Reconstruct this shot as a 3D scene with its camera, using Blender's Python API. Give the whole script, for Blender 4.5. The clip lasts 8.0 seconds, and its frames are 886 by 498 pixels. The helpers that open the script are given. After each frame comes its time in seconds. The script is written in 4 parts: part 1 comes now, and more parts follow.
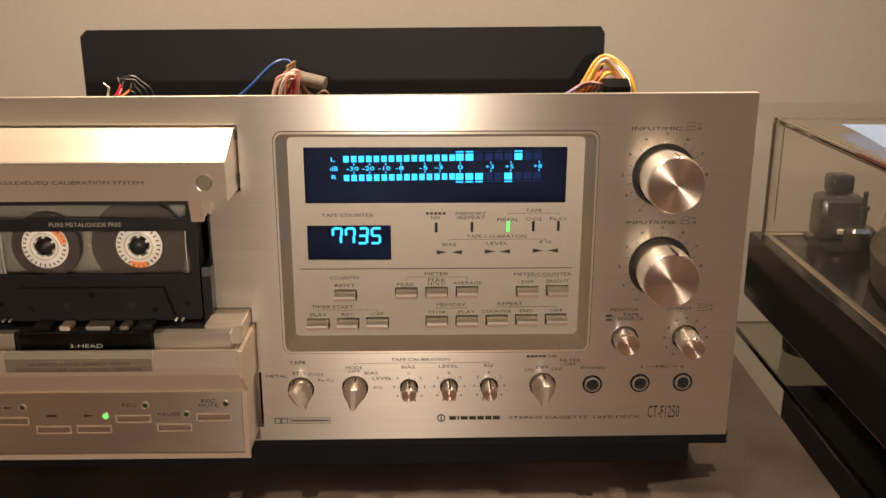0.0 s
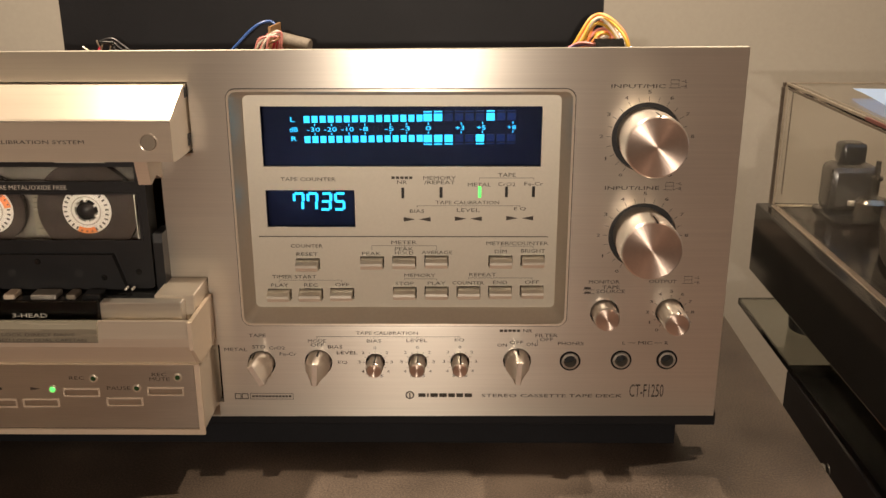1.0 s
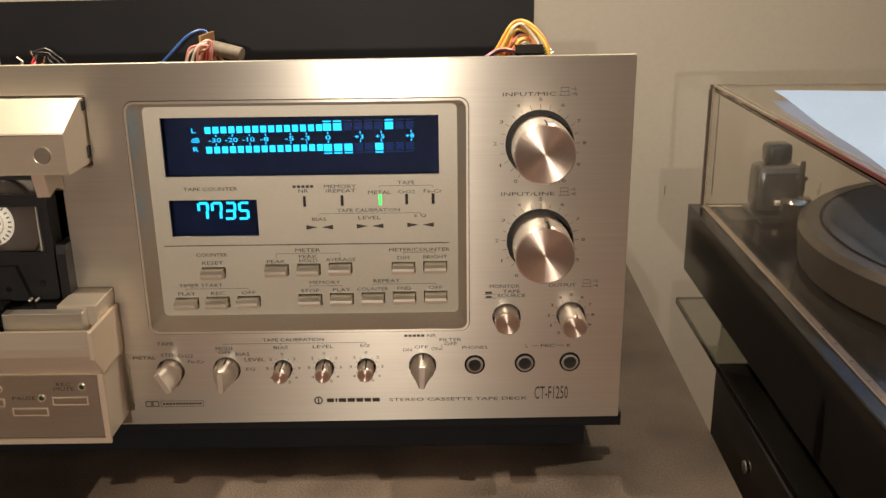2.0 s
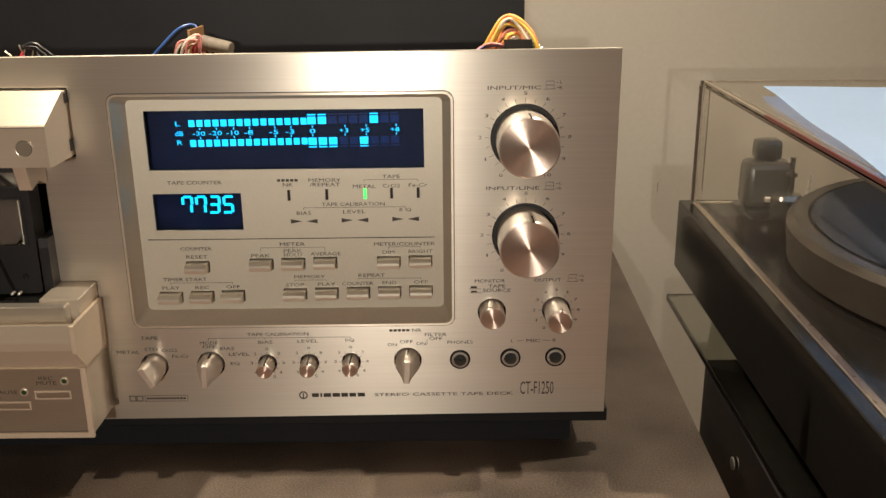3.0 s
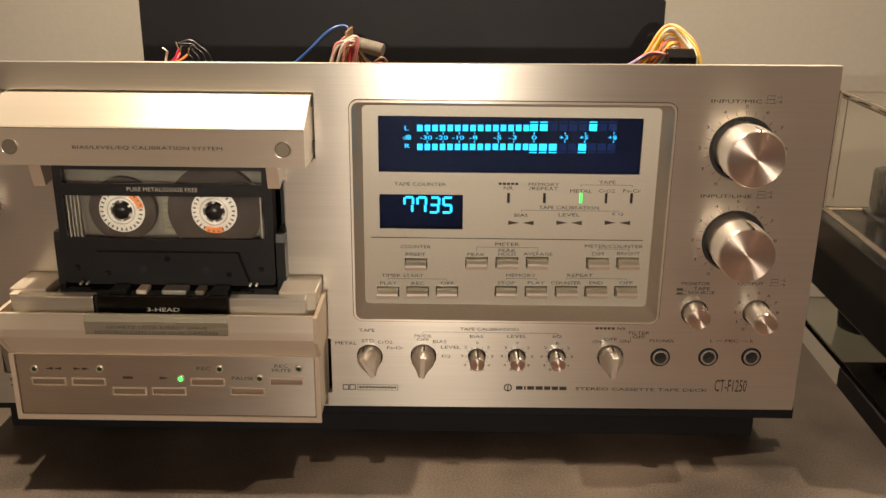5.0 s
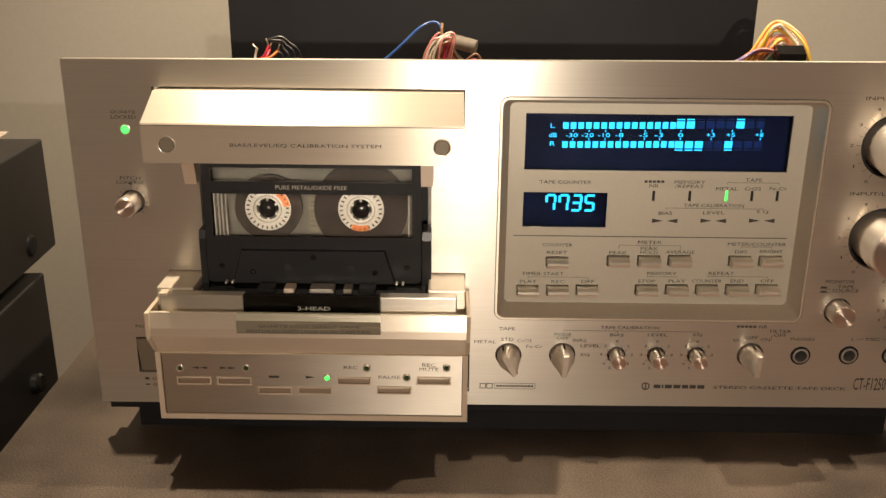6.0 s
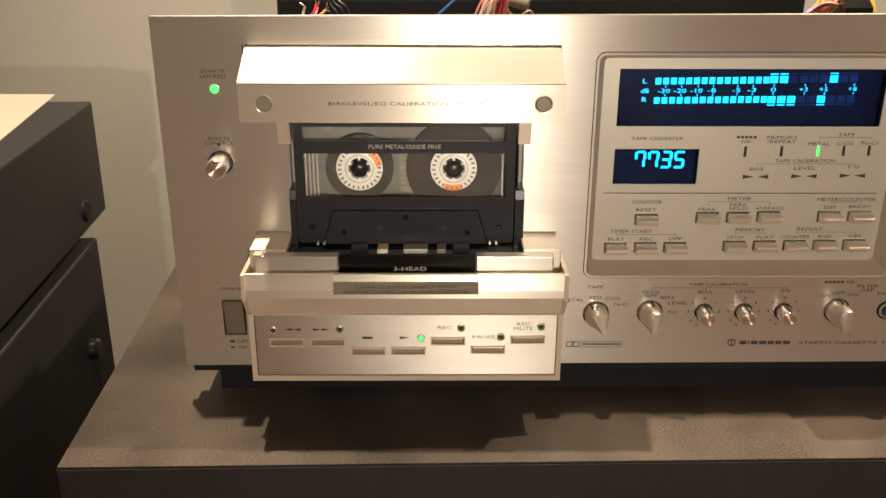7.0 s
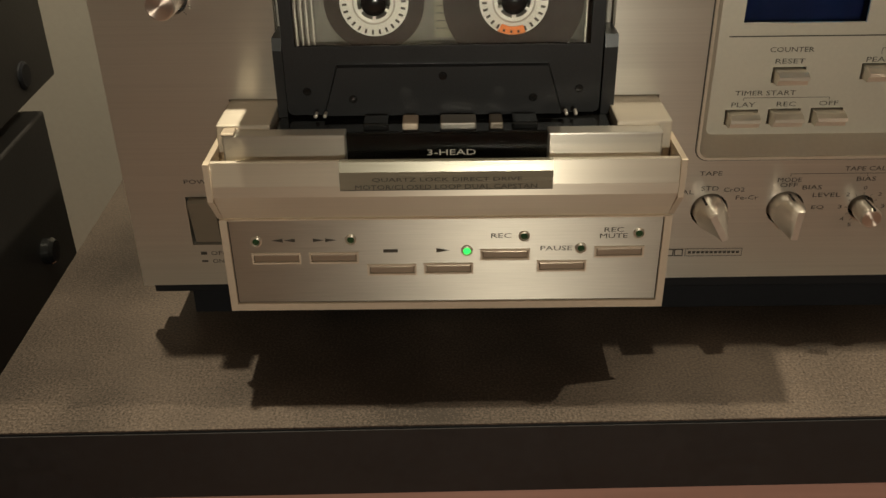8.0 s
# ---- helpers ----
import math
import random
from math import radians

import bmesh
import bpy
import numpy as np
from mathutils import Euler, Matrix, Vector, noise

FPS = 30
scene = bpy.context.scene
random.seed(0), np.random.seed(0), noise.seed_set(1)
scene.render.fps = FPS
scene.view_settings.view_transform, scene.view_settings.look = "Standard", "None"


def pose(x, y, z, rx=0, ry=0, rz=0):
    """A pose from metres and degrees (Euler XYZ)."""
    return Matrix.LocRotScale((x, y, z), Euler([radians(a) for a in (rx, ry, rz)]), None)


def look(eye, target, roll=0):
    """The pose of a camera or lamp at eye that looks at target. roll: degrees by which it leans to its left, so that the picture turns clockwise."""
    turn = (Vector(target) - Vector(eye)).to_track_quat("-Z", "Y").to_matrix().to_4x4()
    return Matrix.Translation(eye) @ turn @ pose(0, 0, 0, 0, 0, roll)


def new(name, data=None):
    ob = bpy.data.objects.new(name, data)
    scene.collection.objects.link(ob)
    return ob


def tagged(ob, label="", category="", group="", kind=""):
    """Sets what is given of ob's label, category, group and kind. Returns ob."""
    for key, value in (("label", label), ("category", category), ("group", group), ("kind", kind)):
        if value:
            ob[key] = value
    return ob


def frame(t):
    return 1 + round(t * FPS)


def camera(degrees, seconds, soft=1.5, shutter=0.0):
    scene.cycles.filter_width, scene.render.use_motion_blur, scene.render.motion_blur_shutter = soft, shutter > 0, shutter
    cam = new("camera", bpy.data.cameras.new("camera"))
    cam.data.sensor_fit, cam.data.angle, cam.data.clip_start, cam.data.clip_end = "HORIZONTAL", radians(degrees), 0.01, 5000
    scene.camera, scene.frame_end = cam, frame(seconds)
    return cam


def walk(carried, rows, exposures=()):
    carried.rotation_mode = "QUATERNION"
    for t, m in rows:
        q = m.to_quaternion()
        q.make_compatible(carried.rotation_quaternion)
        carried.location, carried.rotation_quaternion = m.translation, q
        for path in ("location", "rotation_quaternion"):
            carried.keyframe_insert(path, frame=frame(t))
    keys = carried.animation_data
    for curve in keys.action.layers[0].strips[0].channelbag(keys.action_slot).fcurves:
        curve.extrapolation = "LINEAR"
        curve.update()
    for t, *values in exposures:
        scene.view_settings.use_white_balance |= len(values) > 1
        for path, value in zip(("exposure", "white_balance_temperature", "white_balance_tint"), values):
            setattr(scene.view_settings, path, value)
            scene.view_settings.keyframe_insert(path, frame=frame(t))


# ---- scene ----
cam = camera(51.6, 8.0)
PATH = [
    (0, (0.0586, -0.4203, 0.2494), (0.0681, 0.0586, 0.1059), 0.05),
    (0.5, (0.0712, -0.3973, 0.2406), (0.0739, 0.0786, 0.0873), -0.02),
    (1, (0.0863, -0.3954, 0.2373), (0.0813, 0.0797, 0.0816), -0.13),
    (1.5, (0.1090, -0.3974, 0.2390), (0.1004, 0.0774, 0.0825), -0.58),
    (2, (0.1274, -0.4006, 0.2417), (0.1275, 0.0746, 0.0862), -0.74),
    (3.5, (0.1333, -0.3993, 0.2387), (0.1348, 0.0754, 0.0819), -0.55),
    (4, (0.1128, -0.4050, 0.2404), (0.1129, 0.0703, 0.0852), -0.44),
    (5.5, (-0.0027, -0.4225, 0.2531), (-0.0069, 0.0503, 0.0904), 0.83),
    (6, (-0.0351, -0.4179, 0.2503), (-0.0376, 0.0549, 0.0875), 0.56),
    (6.5, (-0.0636, -0.4194, 0.2485), (-0.0624, 0.0509, 0.0788), 0.10),
    (7, (-0.0854, -0.4155, 0.2472), (-0.0802, 0.0502, 0.0655), 0.23),
    (7.5, (-0.0998, -0.3797, 0.2436), (-0.0959, 0.0639, 0.0131), -0.75),
    (8, (-0.0974, -0.2921, 0.2006), (-0.1002, 0.1434, -0.0452), -0.80),
]
walk(cam, [(t, look(eye, target, roll)) for t, eye, target, roll in PATH],
     [(0, -0.06, 6750, 16), (1, 0.0, 6600, 13), (2, 0.0, 6300, 10), (3.5, 0.05, 6150, 8), (4, 0.0, 6350, 11), (5.5, 0.02, 6550, 10),
      (6.5, 0.0, 6600, 10), (7, 0.32, 6250, 8), (7.5, 0.0, 6500, 12), (8, -0.4, 6150, 0)])

# ---- light: ceiling spots of the room, the torch of the hand-held camera, and two added fills ----
world = bpy.data.worlds.new("room_world")
world.use_nodes = True
scene.world = world
world.node_tree.nodes["Background"].inputs[0].default_value = (0.9, 0.75, 0.55, 1)
world.node_tree.nodes["Background"].inputs[1].default_value = 0.02


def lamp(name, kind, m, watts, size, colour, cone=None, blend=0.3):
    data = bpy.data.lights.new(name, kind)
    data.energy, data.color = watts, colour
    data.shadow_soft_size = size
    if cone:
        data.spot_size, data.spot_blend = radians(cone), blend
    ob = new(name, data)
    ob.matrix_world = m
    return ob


WARM = (1.0, 0.82, 0.60)
lamp("ceiling_spot_lamp", "SPOT", look((-0.25, 0.065, 0.98), (-0.12, 0.12, 0.0)), 52, 0.010, WARM, 100, 0.6)
lamp("ceiling_spot_lamp", "SPOT", look((0.48, 0.055, 1.08), (0.25, 0.12, 0.0)), 42, 0.010, WARM, 100, 0.6)
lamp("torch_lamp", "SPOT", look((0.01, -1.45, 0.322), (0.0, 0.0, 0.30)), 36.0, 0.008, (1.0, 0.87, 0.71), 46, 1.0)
# added warm fills with no known source, to brighten the panel's sides
lamp("fill_lamp", "POINT", pose(1.05, -1.25, 1.05), 8, 0.12, (1.0, 0.66, 0.46))
lamp("fill_lamp", "POINT", pose(-0.95, -1.25, 1.05), 5, 0.12, (1.0, 0.74, 0.48))


# ---- materials ----
def surf(name, colour, rough=0.5, metal=0.0, vary=0.12, scale=(30, 30, 30), fine=(300, 300, 300), bump=0.0, aniso=0.0,
         coat=0.0, rough_vary=0.08, spec=0.5, second=None, span=(0.6, 1.4)):
    """A surface with variation at two scales: broad stains and fine grain, in colour, roughness and relief."""
    m = bpy.data.materials.new(name)
    m.use_nodes = True
    nt = m.node_tree
    b = nt.nodes["Principled BSDF"]
    co = nt.nodes.new("ShaderNodeTexCoord")

    def grain(sc, detail):
        mp, nz = nt.nodes.new("ShaderNodeMapping"), nt.nodes.new("ShaderNodeTexNoise")
        mp.inputs["Scale"].default_value = sc
        nz.inputs["Scale"].default_value, nz.inputs["Detail"].default_value = 1.0, detail
        nt.links.new(co.outputs["Object"], mp.inputs[0])
        nt.links.new(mp.outputs[0], nz.inputs["Vector"])
        return nz.outputs["Fac"]

    big, small = grain(scale, 3), grain(fine, 2)
    add = nt.nodes.new("ShaderNodeMath")
    add.operation = "ADD"
    nt.links.new(big, add.inputs[0])
    nt.links.new(small, add.inputs[1])
    ramp = nt.nodes.new("ShaderNodeMapRange")
    ramp.inputs["From Min"].default_value, ramp.inputs["From Max"].default_value = span
    nt.links.new(add.outputs[0], ramp.inputs["Value"])
    mix = nt.nodes.new("ShaderNodeMix")
    mix.data_type = "RGBA"
    lo = [c * (1 - vary) for c in colour]
    hi = second or [min(1, c * (1 + vary)) for c in colour]
    mix.inputs["A"].default_value, mix.inputs["B"].default_value = (*lo, 1), (*hi, 1)
    nt.links.new(ramp.outputs[0], mix.inputs["Factor"])
    nt.links.new(mix.outputs["Result"], b.inputs["Base Color"])
    rr = nt.nodes.new("ShaderNodeMapRange")
    rr.inputs["To Min"].default_value = max(0.02, rough - rough_vary)
    rr.inputs["To Max"].default_value = min(1, rough + rough_vary)
    nt.links.new(small, rr.inputs["Value"])
    nt.links.new(rr.outputs[0], b.inputs["Roughness"])
    b.inputs["Metallic"].default_value, b.inputs["Coat Weight"].default_value = metal, coat
    b.inputs["Specular IOR Level"].default_value = spec
    if bump:
        bp = nt.nodes.new("ShaderNodeBump")
        bp.inputs["Strength"].default_value, bp.inputs["Distance"].default_value = bump, 0.0004
        nt.links.new(small, bp.inputs["Height"])
        nt.links.new(bp.outputs[0], b.inputs["Normal"])
    if aniso:
        tg = nt.nodes.new("ShaderNodeTangent")
        tg.direction_type, tg.uv_map = "UV_MAP", "UVMap"
        b.inputs["Anisotropic"].default_value = aniso
        nt.links.new(tg.outputs[0], b.inputs["Tangent"])
    return m


def glow(name, colour, strength, base=(0.01, 0.02, 0.03)):
    m = bpy.data.materials.new(name)
    m.use_nodes = True
    b = m.node_tree.nodes["Principled BSDF"]
    b.inputs["Base Color"].default_value = (*base, 1)
    b.inputs["Emission Color"].default_value, b.inputs["Emission Strength"].default_value = (*colour, 1), strength
    return m


def clear(name, colour, rough=0.02, ior=1.45):
    m = bpy.data.materials.new(name)
    m.use_nodes = True
    nt = m.node_tree
    b = nt.nodes["Principled BSDF"]
    b.inputs["Base Color"].default_value = (*colour, 1)
    b.inputs["Roughness"].default_value, b.inputs["IOR"].default_value = rough, ior
    b.inputs["Transmission Weight"].default_value = 1.0
    nz, bp = nt.nodes.new("ShaderNodeTexNoise"), nt.nodes.new("ShaderNodeBump")
    nz.inputs["Scale"].default_value = 40
    bp.inputs["Strength"].default_value, bp.inputs["Distance"].default_value = 0.05, 0.0003
    nt.links.new(nz.outputs["Fac"], bp.inputs["Height"])
    nt.links.new(bp.outputs[0], b.inputs["Normal"])
    return m


ALU = surf("brushed_aluminium", (0.74, 0.69, 0.61), 0.305, 0.78, 0.07, (6, 6, 30), (12, 900, 1300), 0.10, 0.84, rough_vary=0.03)
SATIN = surf("satin_champagne_metal", (0.74, 0.66, 0.55), 0.34, 0.58, 0.05, (9, 9, 40), (18, 900, 1500), 0.06, 0.9, rough_vary=0.04)
TRAY = surf("inset_satin_metal", (0.60, 0.56, 0.47), 0.45, 0.55, 0.04, (20, 20, 20), (900, 900, 900), 0.04, rough_vary=0.05)
CREAM = surf("cream_painted_edge", (0.62, 0.515, 0.40), 0.45, 0.2, 0.06, (40, 40, 40), (500, 500, 500), 0.03)
KEY = surf("control_key_panel", (0.58, 0.53, 0.46), 0.45, 0.95, 0.10, (10, 10, 60), (60, 900, 2400), 0.20, 0.95, rough_vary=0.06)
RIM = surf("satin_tray_rim_metal", (0.56, 0.50, 0.42), 0.42, 0.6, 0.06, (30, 30, 30), (600, 600, 600), 0.03)
POWER = surf("brownish_power_rocker", (0.26, 0.22, 0.17), 0.4, 0.5, 0.06, (40, 40, 40), (60, 900, 1500), 0.05)
BUTTON = surf("satin_push_button", (0.74, 0.69, 0.60), 0.34, 0.75, 0.05, (40, 40, 40), (60, 900, 1500), 0.08, 0.6)
TURNED = surf("turned_knob_face", (0.78, 0.64, 0.55), 0.33, 0.85, 0.05, (40, 40, 40), (700, 700, 700), 0.02, 0.93, rough_vary=0.05)
CHROME = surf("polished_knob_side", (0.80, 0.73, 0.65), 0.32, 0.75, 0.04, (60, 60, 60), (400, 400, 400), 0.02, 0.5, rough_vary=0.08)
DARK = surf("black_recess", (0.012, 0.011, 0.011), 0.55, 0.0, 0.3)
PRINT = surf("dark_printing_ink", (0.055, 0.046, 0.036), 0.6, 0.0, 0.2)
PALEINK = surf("pale_printing_ink", (0.62, 0.58, 0.5), 0.6, 0.0, 0.1)
STEEL = surf("black_coated_steel", (0.009, 0.009, 0.011), 0.5, 0.0, 0.3, (25, 25, 25), (900, 900, 900), 0.08, rough_vary=0.12, spec=0.25)
ZINC = surf("zinc_chassis_steel", (0.40, 0.37, 0.32), 0.45, 0.7, 0.2)
SMOKE = surf("smoked_black_plastic", (0.012, 0.012, 0.012), 0.16, 0.0, 0.3, coat=0.4, rough_vary=0.06)
SHELL = surf("black_cassette_plastic", (0.016, 0.016, 0.017), 0.34, 0.0, 0.25, (80, 80, 80), (1500, 1500, 1500), 0.10)
TAPE = surf("brown_black_tape_pack", (0.042, 0.033, 0.028), 0.26, 0.0, 0.06, (60, 60, 60), (900, 900, 900), 0.02, rough_vary=0.03)
HUB = surf("white_hub_plastic", (0.66, 0.63, 0.57), 0.5, 0.0, 0.05)
ORANGE = surf("orange_hub_print", (0.75, 0.22, 0.06), 0.55, 0.0, 0.08)
LINER = surf("grey_cassette_liner", (0.135, 0.122, 0.10), 0.4, 0.0, 0.1, (50, 50, 50))
CLEAR = clear("clear_cassette_plastic", (0.95, 0.95, 0.93), 0.04)
PANE = clear("blue_display_glass", (0.62, 0.72, 0.95), 0.02, 1.16)
ACRYL = clear("clear_acrylic_lid", (0.97, 0.955, 0.925), 0.02, 1.12)
VFD = surf("dark_blue_display_back", (0.0015, 0.004, 0.020), 0.4, 0.0, 0.05, spec=0.15)
LIT = glow("lit_cyan_segment", (0.02, 0.72, 0.98), 2.2)
UNLIT = surf("unlit_blue_segment", (0.005, 0.025, 0.12), 0.4, 0.0, 0.2, spec=0.2)
GREEN = glow("lit_green_lamp", (0.08, 1.0, 0.12), 2.0)
LEDOFF = surf("unlit_green_lamp_lens", (0.03, 0.07, 0.03), 0.15, 0.0, 0.2)
BRONZE = surf("bronze_transport_key", (0.34, 0.275, 0.21), 0.34, 0.6, 0.08, (30, 30, 60), (60, 900, 1500), 0.06, 0.6)
OLIVE = surf("olive_smoked_nameplate", (0.31, 0.285, 0.22), 0.25, 0.3, 0.06, (20, 20, 20), (40, 900, 900), 0.02)
BRACKET = surf("brown_plastic_bracket", (0.19, 0.155, 0.12), 0.4, 0.0, 0.1)
WALLPAINT = surf("greige_wall_paint", (0.345, 0.320, 0.278), 0.85, 0.0, 0.05, (3, 3, 3), (220, 220, 220), 0.10)
TABLETOP = surf("speckled_dark_laminate", (0.044, 0.032, 0.024), 0.46, 0.0, 0.35, (12, 12, 12), (1150, 1150, 1150), 0.40, rough_vary=0.16,
                second=(0.140, 0.106, 0.082), span=(0.84, 1.30))
SLABEDGE = surf("matt_black_slab_edge", (0.018, 0.017, 0.018), 0.55, 0.0, 0.3)
REDWOOD = surf("glossy_reddish_wood", (0.50, 0.27, 0.22), 0.12, 0.0, 0.4, (3, 3, 24), (5, 40, 90), 0.01, coat=0.8, second=(0.64, 0.40, 0.34))
FLOORWOOD = surf("reddish_oak_floor", (0.30, 0.15, 0.095), 0.34, 0.0, 0.25, (2, 18, 18), (25, 300, 300), 0.05, coat=0.2)
CEIL = surf("white_ceiling_paint", (0.7, 0.68, 0.63), 0.9, 0.0, 0.04, (2, 2, 2))
GLOSS = surf("black_piano_lacquer", (0.010, 0.009, 0.009), 0.07, 0.0, 0.3, coat=0.6, rough_vary=0.03)
MATTBOX = surf("matt_black_cabinet", (0.020, 0.018, 0.017), 0.5, 0.0, 0.3, (15, 15, 15), (700, 700, 700), 0.12)
COVER = clear("smoked_head_cover_plastic", (0.30, 0.30, 0.29), 0.03, 1.45)
LIDDARK = surf("brown_lid_seam_and_shade", (0.070, 0.053, 0.039), 0.30, 0.0, 0.12, (60, 60, 60), (400, 400, 400), 0.1)
LIDREFLECT = surf("red_reflection_lid_edge", (0.13, 0.038, 0.032), 0.35, 0.0, 0.35, (40, 40, 40), (400, 400, 400), 0.1)
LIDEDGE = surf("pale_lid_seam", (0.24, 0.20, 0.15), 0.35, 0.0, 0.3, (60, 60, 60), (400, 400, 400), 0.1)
GLASSBLK = clear("dark_smoked_glass", (0.50, 0.52, 0.46), 0.02, 1.5)
PLATTER = surf("grey_platter_rim", (0.065, 0.054, 0.043), 0.32, 0.6, 0.12)
ARMGREY = surf("dark_grey_arm_housing", (0.030, 0.027, 0.024), 0.25, 0.0, 0.2, (40, 40, 40), (500, 500, 500), 0.05, coat=0.3)
PIVOT = surf("dark_polished_metal", (0.34, 0.31, 0.27), 0.14, 0.95, 0.1, rough_vary=0.05)
PLINTH = surf("black_plinth_lacquer", (0.010, 0.009, 0.008), 0.12, 0.0, 0.3, rough_vary=0.05, spec=0.3)
MAT = surf("black_rubber_mat", (0.018, 0.018, 0.020), 0.6, 0.0, 0.25)
BLUEPAPER = surf("pale_blue_paper", (0.47, 0.64, 0.93), 0.75, 0.0, 0.04, (14, 14, 14))
TANPAPER = surf("tan_paper", (0.40, 0.34, 0.27), 0.75, 0.0, 0.04, (14, 14, 14))
PCB = surf("green_circuit_board", (0.03, 0.075, 0.035), 0.4, 0.0, 0.3)
BROWNPCB = surf("brown_circuit_board", (0.36, 0.20, 0.09), 0.5, 0.0, 0.2)
COPPER = surf("solder_and_lead_metal", (0.6, 0.5, 0.4), 0.3, 0.9, 0.1)
WIRES = {n: surf(n + "_wire_sleeve", c, 0.4, 0.0, 0.08) for n, c in dict(
    yellow=(0.75, 0.48, 0.07), orange=(0.75, 0.24, 0.06), blue=(0.05, 0.13, 0.42), red=(0.6, 0.04, 0.07), pink=(0.66, 0.25, 0.22),
    black=(0.015, 0.015, 0.017), violet=(0.20, 0.12, 0.32), white=(0.66, 0.58, 0.48), brown=(0.2, 0.09, 0.04)).items()}


# ---- mesh helpers ----
def part(name, bm, material, parent=None, label="", smooth=False):
    """Links a bmesh as one mesh object, with a UV map that runs across the brushing."""
    bmesh.ops.recalc_face_normals(bm, faces=bm.faces)
    uv = bm.loops.layers.uv.get("UVMap")
    if not uv:
        uv = bm.loops.layers.uv.new("UVMap")
        for f in bm.faces:
            n = f.normal
            for lp in f.loops:
                x, y, z = lp.vert.co
                lp[uv].uv = (z, x) if abs(n.y) > 0.5 else (y, x) if abs(n.z) > 0.5 else (z, y)
    me = bpy.data.meshes.new(name)
    bm.to_mesh(me)
    bm.free()
    me.materials.append(material)
    if smooth:
        me.shade_smooth()
        me.set_sharp_from_angle(angle=radians(20))
    ob = new(name, me)
    ob.parent = parent
    if label:
        ob["label"] = label
    return ob


def thing(name, label, category, place=(0, 0, 0), group="", kind=""):
    ob = new(name)
    ob.location = place
    return tagged(ob, label, category, group, kind)


def box(bm, x0, x1, y0, y1, z0, z1, bevel=0.0, m=None):
    r = bmesh.ops.create_cube(bm, size=1.0)
    vs = r["verts"]
    for v in vs:
        v.co = Vector(((x0 + x1) / 2 + v.co.x * (x1 - x0), (y0 + y1) / 2 + v.co.y * (y1 - y0), (z0 + z1) / 2 + v.co.z * (z1 - z0)))
    if m is not None:
        bmesh.ops.transform(bm, matrix=m, verts=vs)
    if bevel:
        es = list({e for v in vs for e in v.link_edges})
        bmesh.ops.bevel(bm, geom=es, offset=bevel, segments=2, profile=0.5, affect="EDGES")
    return bm


def boxm(*a, **k):
    return box(bmesh.new(), *a, **k)


def lathe(profile, cx, cz, segs=40, squash=None):
    """A turned piece about an axis along y through (cx, cz); profile of (radius, y). The UV map runs along the profile."""
    bm = bmesh.new()
    uv = bm.loops.layers.uv.new("UVMap")
    rings, ln = [], [0.0]
    for a, b in zip(profile, profile[1:]):
        ln.append(ln[-1] + math.dist(a, b))
    for r, y in profile:
        if r < 1e-6:
            rings.append([bm.verts.new((cx, y, cz))])
        else:
            ring = []
            for i in range(segs):
                a = 2 * math.pi * i / segs
                s = squash(a, y) if squash else 1.0
                ring.append(bm.verts.new((cx + r * s * math.cos(a), y, cz + r * s * math.sin(a))))
            rings.append(ring)
    for k, (p, q) in enumerate(zip(rings, rings[1:])):
        for i in range(segs):
            j = (i + 1) % segs
            us = (i / segs, (i + 1) / segs)
            if len(p) == 1 and len(q) == 1:
                continue
            if len(p) == 1:
                f, w = bm.faces.new((p[0], q[i], q[j])), ((ln[k], us[0]), (ln[k + 1], us[0]), (ln[k + 1], us[1]))
            elif len(q) == 1:
                f, w = bm.faces.new((p[i], q[0], p[j])), ((ln[k], us[0]), (ln[k + 1], us[0]), (ln[k], us[1]))
            else:
                f, w = bm.faces.new((p[i], q[i], q[j], p[j])), ((ln[k], us[0]), (ln[k + 1], us[0]), (ln[k + 1], us[1]), (ln[k], us[1]))
            for lp, c in zip(f.loops, w):
                lp[uv].uv = (c[0] * 20, c[1])
    return bm


def circle(cx, cz, r, n=32):
    return [(cx + r * math.cos(2 * math.pi * i / n), cz + r * math.sin(2 * math.pi * i / n)) for i in range(n)]


def rounded(x0, x1, z0, z1, r, n=5):
    pts = []
    for cx, cz, a0 in ((x1 - r, z1 - r, 0), (x0 + r, z1 - r, 90), (x0 + r, z0 + r, 180), (x1 - r, z0 + r, 270)):
        for i in range(n + 1):
            a = radians(a0 + 90 * i / n)
            pts.append((cx + r * math.cos(a), cz + r * math.sin(a)))
    return pts


def rect(x0, x1, z0, z1):
    return [(x0, z0), (x1, z0), (x1, z1), (x0, z1)]


def plate(outer, holes, y0, y1):
    """A plate in the xz plane from y0 (front) to y1, with holes cut right through."""
    bm = bmesh.new()
    sheets = []
    for y in (y0, y1):
        edges, loops = [], []
        for loop in (outer, *holes):
            vs = [bm.verts.new((x, y, z)) for x, z in loop]
            loops.append(vs)
            edges += [bm.edges.new((vs[i], vs[(i + 1) % len(vs)])) for i in range(len(vs))]
        bmesh.ops.triangle_fill(bm, edges=edges, use_beauty=True)
        sheets.append(loops)
    for a, b in zip(*sheets):
        for i in range(len(a)):
            j = (i + 1) % len(a)
            bm.faces.new((a[i], a[j], b[j], b[i]))
    return bm


